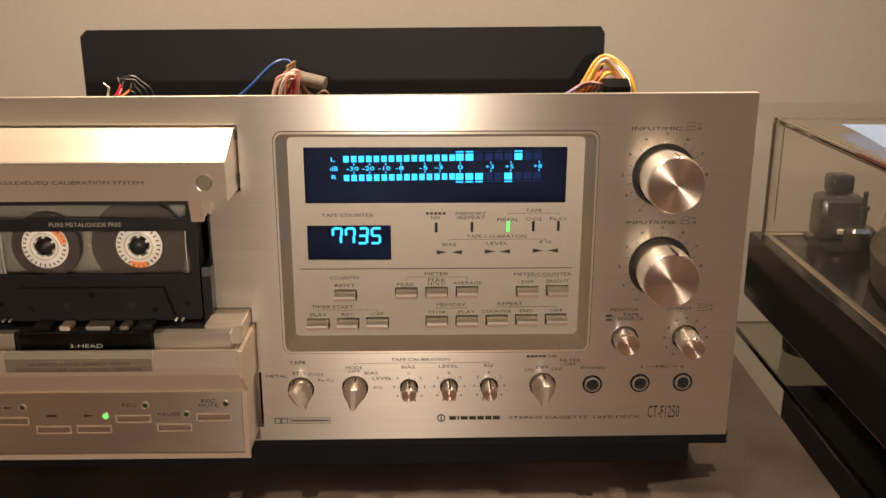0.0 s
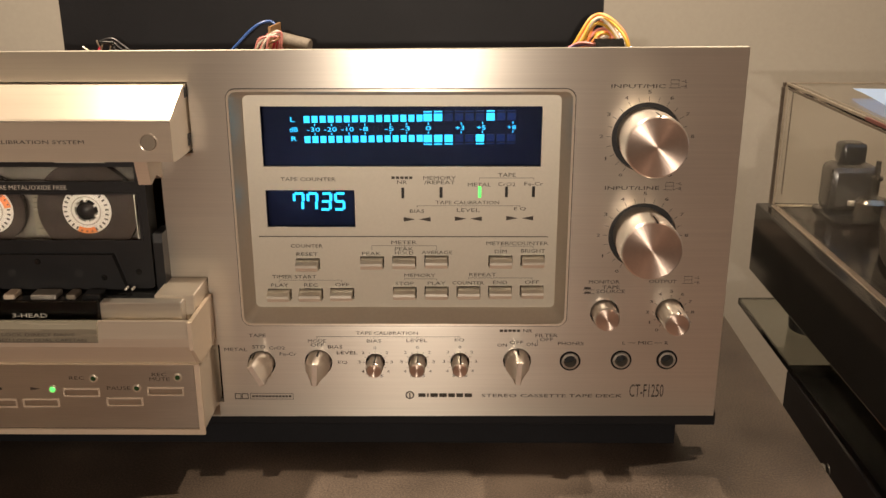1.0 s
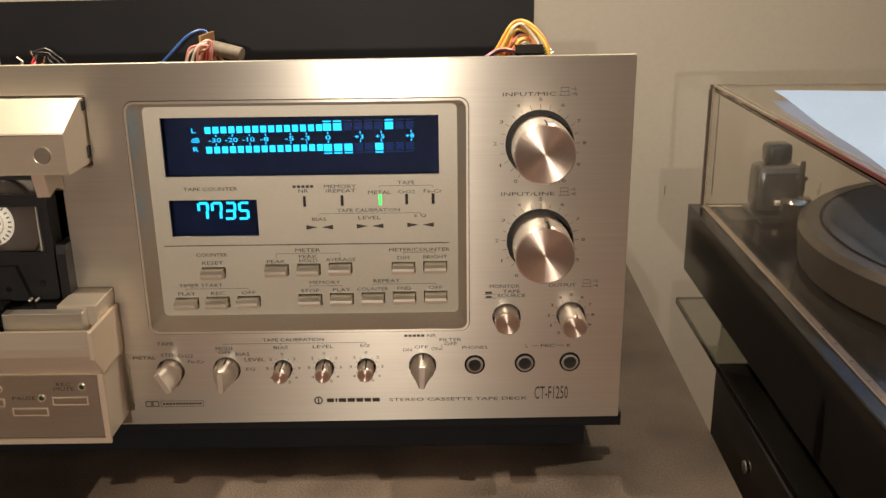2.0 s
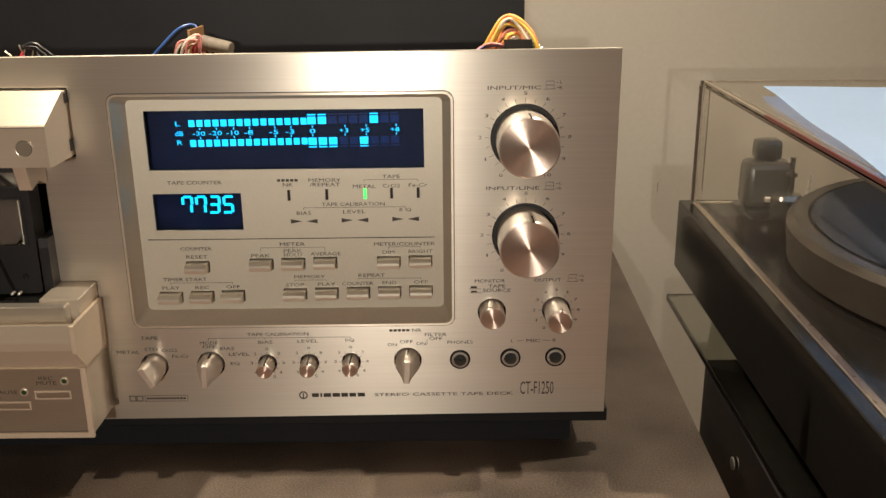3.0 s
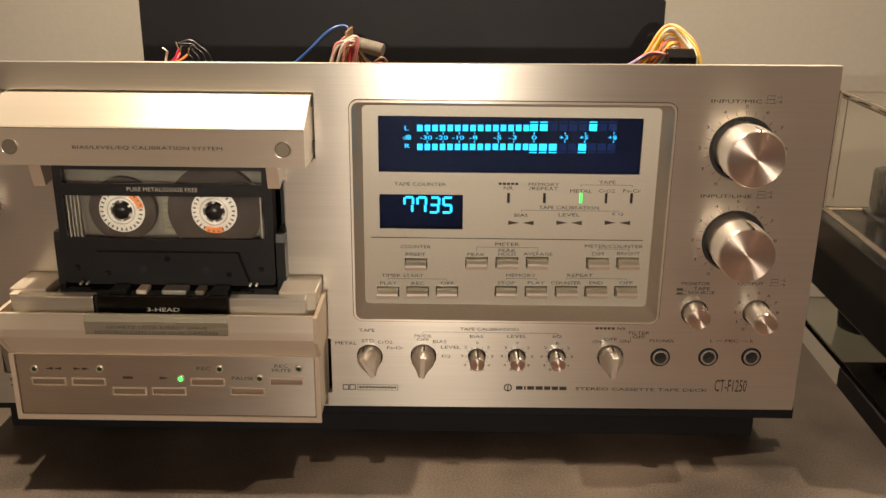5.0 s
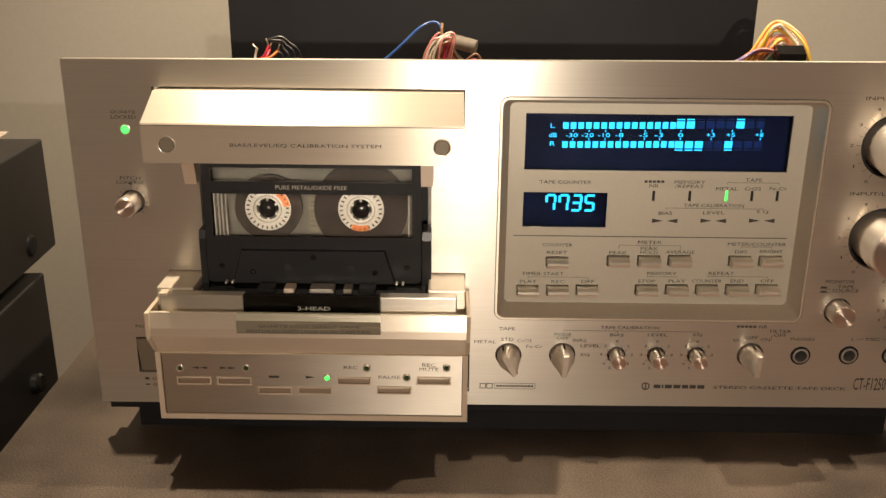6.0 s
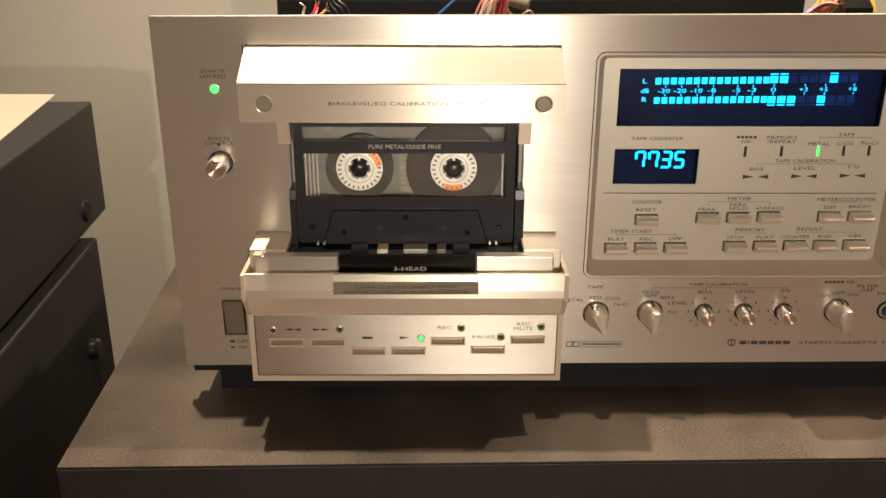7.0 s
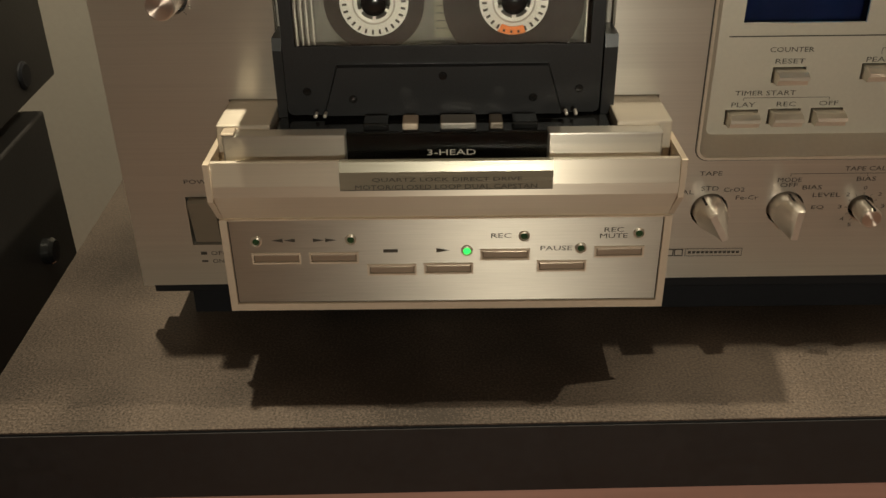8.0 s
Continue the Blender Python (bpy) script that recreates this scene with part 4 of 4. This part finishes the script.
for t in range(7):
    cpart("scale_mark", boxm(-0.1004, -0.0956, -0.0022, -0.0020, 0.1180 + t * 0.0024, 0.1183 + t * 0.0024), PRINT, tape)
under(write("PURE METAL/OXIDE FREE", -0.0985, YF - 0.0003, 0.1386, 0.0330, 0.0020, tape, PALEINK), tape)
for mark in bars([(-0.1390, -0.1180, 0.1496, 0.1512), (-0.0860, -0.0640, 0.1496, 0.1512)], YF - 0.0003, tape, PALEINK):
    under(mark, tape)

# ---- boards and wires that stand up inside the open deck ----
rng = random.Random(7)


def loom(name, label, wires, spread, r):
    """A bundle of loose sleeved wires: each follows the bundle's line with its own play."""
    t = thing(name, label, "wires", wires[0][1][0])
    for colour, pts in wires:
        pts = [tuple(c + rng.uniform(-spread, spread) * (0 if i in (0, len(pts) - 1) else 1) for c in p) for i, p in enumerate(pts)]
        under(part("wire", tube(pts, r), WIRES[colour], t, smooth=True), t)
    return t


def board(name, label, x0, x1, y0, y1, z0, z1, m, pins=0, lean=None):
    t = thing(name, label, "circuit board", ((x0 + x1) / 2, (y0 + y1) / 2, z0))
    under(part("board", boxm(x0, x1, y0, y1, z0, z1, bevel=0.0003), m, t), t)
    for i in range(pins):
        z = z0 + (z1 - z0) * rng.uniform(0.45, 0.95)
        x = x0 + (x1 - x0) * rng.uniform(0.1, 0.9)
        y = y0 - 0.0022 if y1 - y0 < 0.004 else y0 + (y1 - y0) * rng.uniform(0.1, 0.9)
        under(part("component", boxm(x - 0.0016, x + 0.0016, y, y + 0.002, z - 0.0022, z + 0.0022, bevel=0.0004), rng.choice((COPPER, SMOKE, BROWNPCB, CREAM)), t), t)
    return t


BY = 0.287
board("circuit_board", "brown circuit board standing upright among coloured wires", -0.0470, -0.0452, BY - 0.03, BY + 0.01, 0.0240, 0.1860, BROWNPCB, 8)
board("circuit_board", "small brown circuit board lying under wires", -0.060, -0.034, BY - 0.02, BY, 0.0240, 0.1560, BROWNPCB, 14)
cap = thing("capacitor", "grey sleeved capacitor on a circuit board", "capacitor", (-0.03, BY, 0.165))
bm = lathe([(0.0, -0.012), (0.0048, -0.012), (0.0052, -0.011), (0.0052, 0.011), (0.0048, 0.012), (0.0, 0.012)], 0, 0, 24)
bmesh.ops.transform(bm, matrix=Matrix.Translation((-0.0320, BY - 0.012, 0.1735)) @ Matrix.Rotation(radians(75), 4, "Z") @ Matrix.Rotation(radians(12), 4, "X"), verts=bm.verts)
under(part("can", bm, surf("grey_capacitor_sleeve", (0.20, 0.17, 0.135), 0.7, 0.0, 0.3, (200, 200, 200), (900, 900, 900), 0.2), cap, smooth=True), cap)
loom("wire_loom", "bundle of pink, white and blue wires on a circuit board",
     [("blue", [(-0.100, BY, 0.150), (-0.080, BY, 0.166), (-0.060, BY, 0.1830), (-0.050, BY, 0.1845), (-0.044, BY, 0.172), (-0.043, BY, 0.150)])]
     + [(c, [(-0.062 + 0.004 * i, BY - 0.012, 0.150), (-0.056 + 0.003 * i, BY - 0.012, 0.166), (-0.047 + 0.0015 * i, BY - 0.01, 0.178 - 0.002 * i),
             (-0.040 + 0.001 * i, BY - 0.010, 0.165), (-0.036 + 0.003 * i, BY - 0.01, 0.148)]) for i, c in enumerate(("pink", "white", "pink", "white", "brown", "pink", "white"))]
     + [(c, [(-0.0596 + 0.0026 * i, 0.252, 0.1551), (-0.0540 + 0.0020 * i, 0.252, 0.1740), (-0.0437 + 0.0008 * i, 0.252, 0.1817 - 0.0012 * i), (-0.0391, 0.254, 0.1794 - 0.0008 * i), (-0.0407 - 0.0008 * i, 0.254, 0.1551)])
        for i, c in enumerate(("white", "pink", "white", "brown", "pink", "red"))]
     + [("brown", [(-0.0330, BY - 0.02, 0.1550), (-0.0250, BY - 0.02, 0.1650), (-0.0170, BY - 0.02, 0.1630), (-0.0120, BY - 0.02, 0.1480)])]
     + [("red", [(-0.036, BY - 0.02, 0.155), (-0.028, BY - 0.02, 0.1610), (-0.018, BY - 0.02, 0.1610), (-0.010, BY - 0.02, 0.150)])], 0.0022, 0.0010)
loose = loom("wire_loom", "bundle of red, orange and black wires with bare ends",
             [("white", [(-0.1905, BY, 0.142), (-0.1889, BY, 0.1557), (-0.1872, BY, 0.1620), (-0.1862, BY, 0.1660)]),
              ("red", [(-0.1880, BY - 0.002, 0.142), (-0.1854, BY - 0.002, 0.1557), (-0.1800, BY - 0.002, 0.1615), (-0.1772, BY, 0.1680)]),
              ("red", [(-0.1870, BY - 0.004, 0.142), (-0.1848, BY - 0.004, 0.1550), (-0.1790, BY - 0.004, 0.1600), (-0.1766, BY, 0.1650)]),
              ("orange", [(-0.1870, BY - 0.005, 0.142), (-0.1845, BY - 0.005, 0.1557), (-0.1765, BY - 0.005, 0.1600), (-0.1704, BY - 0.002, 0.1640)])]
             + [("black", [(-0.1773, BY, 0.1720), (-0.1679, BY + 0.001 * i, 0.1738 - 0.0018 * i), (-0.1606 - 0.003 * i, BY, 0.1702 - 0.002 * i), (-0.1547 - 0.004 * i, BY, 0.1628 - 0.001 * i), (-0.1500 - 0.005 * i, BY, 0.1420)])
                for i in range(4)], 0.0006, 0.0010)
for a, b in (((-0.1862, 0.1660), (-0.1897, 0.1688)), ((-0.1772, 0.1680), (-0.1791, 0.1732)), ((-0.1704, 0.1640), (-0.1691, 0.1692)), ((-0.1766, 0.1650), (-0.1752, 0.1700))):
    under(part("bare_tip", tube([(a[0], BY, a[1]), ((a[0] + b[0]) / 2, BY - 0.0006, (a[1] + b[1]) / 2), (b[0], BY, b[1])], 0.0006, 6), COPPER, loose, "tinned bare wire end", smooth=True), loose)
RY = 0.194
loom("wire_loom", "bundle of yellow, orange and violet wires plugged into a board",
     [(c, [(0.157 + 0.0012 * i, RY, 0.160), (0.167 + 0.0012 * i, RY - 0.002, 0.174), (0.1755 + 0.0010 * i, RY, 0.1905 - 0.0012 * i), (0.1860 + 0.0006 * i, RY, 0.1895 - 0.0014 * i),
           (0.1965 - 0.0004 * i, RY - 0.010, 0.179 - 0.0010 * i), (0.2020 - 0.0010 * i, RY - 0.016, 0.160)]) for i, c in enumerate(("yellow", "orange", "yellow", "white", "orange", "yellow", "pink", "yellow", "violet", "orange", "yellow", "black", "white"))]
     + [(c, [(0.142 + 0.003 * i, RY - 0.008, 0.158), (0.156 + 0.002 * i, RY - 0.008, 0.168), (0.172, RY - 0.008, 0.175), (0.186, RY - 0.008, 0.171)]) for i, c in enumerate(("violet", "black", "pink", "violet", "orange"))],
     0.0018, 0.0010)
conn = board("circuit_board", "green circuit board with a row of black connector pins", 0.172, 0.197, RY + 0.012, RY + 0.014, 0.0240, 0.1800, PCB, 14)
under(part("connector", prism([(RY - 0.020, 0.166), (RY - 0.020, 0.1800), (RY - 0.012, 0.1845), (RY - 0.008, 0.1845), (RY - 0.008, 0.166)], 0.1740, 0.1915), SMOKE, conn, "black taped connector"), conn)
for i in range(9):
    x, z = 0.1865 + 0.0014 * i, 0.1910 - 0.0017 * i
    under(part("connector_pin", tube([(x - 0.004, RY + 0.006, z - 0.004), (x, RY + 0.005, z - 0.0012), (x + 0.0024, RY + 0.005, z + 0.0006)], 0.00045, 6), COPPER, conn, "bare bright pin", smooth=True), conn)

for ob in bpy.data.objects:
    if ob.parent is None and ob.name.startswith(("wire_loom", "capacitor", "circuit_board")):
        if ob.location.x < 0.1:
            ob.location += Vector((0.005, 0.0, 0.001 if ob.name.startswith("wire_loom") else 0.0))
        elif ob.name.startswith("wire_loom"):
            ob.location += Vector((-0.004, 0.0, 0.007))

# ---- turntable beside the deck ----
TX = Matrix.Translation((0.3150, 0.2740, 0.0)) @ Matrix.Rotation(radians(-1.6), 4, "Z")
table = thing("turntable", "black lacquered turntable under a clear acrylic lid", "turntable", (0.53, 0.08, -0.0300))


def tpart(name, bm, material, parent=None, label="", smooth=False):
    bmesh.ops.transform(bm, matrix=TX, verts=bm.verts)
    return under(part(name, bm, material, parent or table, label, smooth), table)


PD, PW = 0.37, 0.45
tpart("plinth", boxm(0, PW, -PD, 0, 0.0020, 0.0550, bevel=0.0012), PLINTH, None, "black gloss plinth")
for x, y in ((0.04, -0.04), (0.40, -0.04), (0.04, -0.33), (0.40, -0.33)):
    bm = lathe([(0.0, 0.0), (0.018, 0.0), (0.020, 0.030), (0.0, 0.0315)], 0, 0, 24)
    bmesh.ops.transform(bm, matrix=pose(x, y, -0.0300, 90), verts=bm.verts)
    tpart("foot", bm, MATTBOX)
A = 0.0030
LX0, LX1, LY0, LY1, LZ0, LZ1 = 0.0100, PW - 0.01, -PD + 0.006, -0.0100, 0.0556, 0.1460
dust = tpart("dust_cover", boxm(LX0, LX1, LY0, LY1, LZ1 - A, LZ1, bevel=0.0006), ACRYL, None, "clear acrylic lid")
for a in ((LX0, LX0 + A, LY0, LY1), (LX1 - A, LX1, LY0, LY1), (LX0 + A + 0.0002, LX1 - A - 0.0002, LY1 - A, LY1), (LX0 + A + 0.0002, LX1 - A - 0.0002, LY0, LY0 + A)):
    tpart("lid_wall", boxm(a[0], a[1], a[2], a[3], LZ0, LZ1 - A - 0.0002, bevel=0.0004), ACRYL, dust)
for x0, x1, y0, y1 in ((LX0 - 0.001, LX0 + A + 0.001, LY0, LY1),):
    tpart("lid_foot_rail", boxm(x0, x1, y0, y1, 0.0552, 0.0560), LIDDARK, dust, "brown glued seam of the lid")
    tpart("lid_edge_strip", boxm(x0 - 0.0005, x0 - 0.0001, y0, y1, 0.0552, 0.0559), LIDEDGE, dust)

tpart("lid_edge_strip", boxm(LX0 - 0.0004, LX0 + 0.0008, -0.150, LY1, LZ1 - 0.0012, LZ1 + 0.0003), LIDEDGE, dust, "pale bevelled lid edge")
tpart("lid_edge_strip", boxm(LX0 + 0.001, LX1, LY1 - 0.0008, LY1 + 0.0004, LZ1 - 0.0012, LZ1 + 0.0003), LIDEDGE, dust, "pale bevelled lid edge")
tpart("lid_edge_strip", boxm(LX0 - 0.0005, LX0 + 0.0010, LY1 - 0.0010, LY1 + 0.0005, LZ0 + 0.0008, LZ1 - 0.0014), LIDEDGE, dust, "pale bevelled lid edge")
tpart("lid_edge_strip", boxm(LX0 + A, LX1 - A, LY1 - 0.0020, LY1 - 0.0005, LZ0 - 0.0003, LZ0 + 0.0010), LIDEDGE, dust, "pale bevelled lid edge")

# the red is a reflection on the clear edge, put into the colour
tpart("lid_edge_strip", boxm(LX0 - 0.0004, LX0 + 0.0010, LY0, -0.1502, LZ1 - 0.0016, LZ1 + 0.0003), LIDREFLECT, dust, "lid edge coloured for a dull red reflection")
tpart("lid_edge_strip", boxm(LX0 + 0.0042, LX0 + 0.0048, LY0, LY1 - 0.006, LZ1 + 0.0001, LZ1 + 0.0004), LIDEDGE, dust)
tpart("lid_edge_strip", boxm(LX0 + 0.0012, LX0 + 0.0020, LY0, LY1 - 0.002, LZ1 - 0.0046, LZ1 - 0.0038), LIDDARK, dust)
# two brown strips outside the lid stand for the thin shadow beside it
tpart("lid_edge_strip", boxm(LX0 - 0.0020, LX1, LY1 + 0.0006, LY1 + 0.0030, LZ1 - 0.0030, LZ1 + 0.0002), LIDDARK, dust, "brown strip for the shadow along the lid edge")
tpart("lid_edge_strip", boxm(LX0 - 0.0028, LX0 - 0.0007, LY1 + 0.0006, LY1 + 0.0026, LZ0 + 0.0006, LZ1 - 0.0032), LIDDARK, dust, "brown strip for the shadow along the lid edge")
tpart("lid_edge_strip", boxm(LX0 + 0.0046, LX0 + 0.0053, LY1 - 0.0046, LY1 - 0.0040, LZ0 + 0.010, LZ1 - 0.0060), LIDDARK, dust)


def upright(profile, x, y, z, segs=48):
    bm = lathe(profile, 0, 0, segs)
    bmesh.ops.transform(bm, matrix=pose(x, y, z, -90), verts=bm.verts)
    return bm


tpart("platter", upright([(0.0, -0.0020), (0.158, -0.0010), (0.158, -0.0030), (0.160, -0.0180), (0.160, -0.0215), (0.156, -0.0250), (0.148, -0.0252), (0.146, -0.0235), (0.0, -0.0230)], 0.188, -0.183, 0.0576, 96), PLATTER, None, "grey metal platter", smooth=True)
tpart("platter_mat", upright([(0.0, -0.0236), (0.145, -0.0240), (0.1455, -0.0255), (0.140, -0.0265), (0.100, -0.0262), (0.052, -0.0258), (0.0, -0.0260)], 0.188, -0.183, 0.0576, 96), MAT, None, "black mat", smooth=True)
tpart("spindle", upright([(0.0036, -0.0290), (0.0036, -0.0400), (0.0, -0.0420)], 0.188, -0.183, 0.0576, 20), CHROME, None, smooth=True)
arm = tpart("tonearm_base", boxm(0.040, 0.073, -0.038, -0.0145, 0.0580, 0.0920, bevel=0.005), ARMGREY, None, "black gloss tonearm housing", smooth=True)
tpart("base_plate", boxm(0.038, 0.077, -0.062, -0.0138, 0.0553, 0.0575, bevel=0.0006), SMOKE, arm)
tpart("counterweight", boxm(0.047, 0.065, -0.034, -0.018, 0.0923, 0.1070, bevel=0.003), SMOKE, arm, "dark brown counterweight block", smooth=True)
tpart("pivot", upright([(0.0, 0.0), (0.0105, 0.0), (0.0110, -0.004), (0.0110, -0.012), (0.0085, -0.0150), (0.0050, -0.0158), (0.0, -0.016)], 0.065, -0.050, 0.0577, 32), PIVOT, arm, "dark polished tonearm pivot", smooth=True)
tpart("pillar", upright([(0.0, 0.0), (0.0026, 0.0), (0.0026, -0.010), (0.0040, -0.0105), (0.0040, -0.0130), (0.0018, -0.0135), (0.0018, -0.024), (0.0, -0.024)], 0.068, -0.046, 0.0737, 16), PIVOT, arm, smooth=True)
tpart("lift_lever", tube([(0.0735, -0.0620, 0.0577), (0.0735, -0.0620, 0.0700), (0.0750, -0.0630, 0.0900)], 0.0007, 6), CHROME, arm, "thin bright lift lever", smooth=True)
tpart("bearing_screw", boxm(0.0530, 0.0595, -0.0420, -0.0384, 0.0640, 0.0675, bevel=0.0008), CHROME, arm, "small bright bearing screw")
tpart("arm_clip", tube([(0.060, -0.130, 0.0560), (0.062, -0.128, 0.064), (0.068, -0.132, 0.068), (0.074, -0.138, 0.064), (0.075, -0.140, 0.0560)], 0.0009, 6), CHROME, arm, smooth=True)

sheet = thing("paper_sheet", "pale blue sheet of paper with faint writing on a clear lid", "paper", (0.5, 0.1, 0.1462))
bm = bmesh.new()
NX, NY = 14, 12
grid = []
for i in range(NX + 1):
    row = []
    for j in range(NY + 1):
        u, v = i / NX, j / NY
        x, y = 0.036 + 0.30 * u - 0.026 * (1 - v) * (1 - 0.5 * u), -0.060 - 0.250 * (1 - v) + 0.006 * math.sin(3 * u)
        z = 0.1468 + 0.0012 * (1 + math.sin(7 * u + 2 * v)) + 0.0008 * math.sin(9 * v)
        row.append(bm.verts.new(TX @ Vector((x, y, z))))
    grid.append(row)
for i in range(NX):
    for j in range(NY):
        bm.faces.new((grid[i][j], grid[i + 1][j], grid[i + 1][j + 1], grid[i][j + 1]))
r = bmesh.ops.solidify(bm, geom=bm.faces[:], thickness=0.0003)
under(part("sheet", bm, BLUEPAPER, sheet, smooth=True), sheet)

# rack at the turntable's side
rack = thing("equipment_rack", "smoked glass shelf over a black lacquered cabinet", "rack", (0.55, 0.05, ZF))
under(part("glass_shelf", slab([(0.3170, 0.2970), (0.80, 0.2970), (0.80, -0.10), (0.3080, -0.10)], -0.0360, -0.0304, 0.0006), GLASSBLK, rack, "smoked glass shelf"), rack)
under(part("cabinet", slab([(0.3165, 0.1800), (0.80, 0.1800), (0.80, -0.20), (0.3030, -0.20)], ZF, -0.0380, 0.001), GLOSS, rack, "black lacquered cabinet"), rack)
bm = lathe([(0.0042, 0.0), (0.0042, -0.0006), (0.0034, -0.0010), (0.0, -0.0012)], 0, 0, 20)
bmesh.ops.transform(bm, matrix=pose(0.3125, 0.0955, -0.0652, 0, 0, -92), verts=bm.verts)
under(part("bolt_cap", bm, ZINC, rack, "dull pale bolt cap", smooth=True), rack)
under(part("shelf_pad", boxm(0.42, 0.46, 0.02, 0.06, -0.0379, -0.0361), DARK, rack), rack)

# ---- black equipment on the other side ----
LA = Matrix.Translation((-0.3250, 0.2230, 0.0)) @ Matrix.Rotation(radians(3.0), 4, "Z")
amp = thing("amplifier", "matt black box-shaped hi-fi unit stacked on a cabinet", "amplifier", (-0.5, 0.0, 0.0195))


def apart(name, bm, material, label="", smooth=False, parent=None):
    bmesh.ops.transform(bm, matrix=LA, verts=bm.verts)
    return under(part(name, bm, material, parent or amp, label, smooth), amp)


apart("case", boxm(-0.43, 0.0, -0.36, 0.0, 0.0295, 0.1095, bevel=0.0015), MATTBOX, "matt black steel case")
for x, y in ((-0.05, -0.05), (-0.38, -0.05), (-0.05, -0.30), (-0.38, -0.30)):
    bm = lathe([(0.0, 0.0), (0.016, 0.0), (0.018, 0.0095), (0.0, 0.0098)], 0, 0, 20)
    bmesh.ops.transform(bm, matrix=pose(x, y, 0.0195, 90), verts=bm.verts)
    apart("foot", bm, DARK)
bm = lathe([(0.0075, 0.0), (0.0075, 0.001), (0.006, 0.002), (0.0, 0.002)], 0, 0, 24)
bmesh.ops.transform(bm, matrix=pose(0.0, -0.045, 0.0440, 0, 0, -90), verts=bm.verts)
apart("plug_cap", bm, STEEL, "dull round cap", True)
note = thing("paper_sheet", "tan sheet of paper lying on a black hi-fi unit", "paper", (-0.45, 0.15, 0.1097))
bm = slab([(-0.60, 0.06), (-0.334, 0.07), (-0.357, 0.241), (-0.60, 0.243)], 0.1098, 0.1104)
under(part("sheet", bm, TANPAPER, note), note)
side = thing("side_cabinet", "black cabinet with a round knob in its side", "cabinet", (-0.5, 0.0, ZF))
LB = Matrix.Translation((-0.3230, 0.1930, 0.0)) @ Matrix.Rotation(radians(3.0), 4, "Z")
bm = boxm(-0.42, 0.0, -0.36, 0.0, ZF, 0.0190, bevel=0.0015)
bmesh.ops.transform(bm, matrix=LB, verts=bm.verts)
under(part("carcass", bm, MATTBOX, side, "matt black carcass"), side)
bm = lathe([(0.0075, 0.0), (0.0075, 0.004), (0.006, 0.006), (0.0, 0.006)], 0, 0, 24)
bmesh.ops.transform(bm, matrix=LB @ pose(0.0, -0.0430, -0.0475, 0, 0, -90), verts=bm.verts)
under(part("knob", bm, SMOKE, side, "small black knob", smooth=True), side)

# clear panes let the room's light through
for ob in bpy.data.objects:
    if ob.type == "MESH" and ob.data.materials and ob.data.materials[0] in (ACRYL, GLASSBLK, CLEAR, PANE, COVER):
        ob.visible_shadow = False
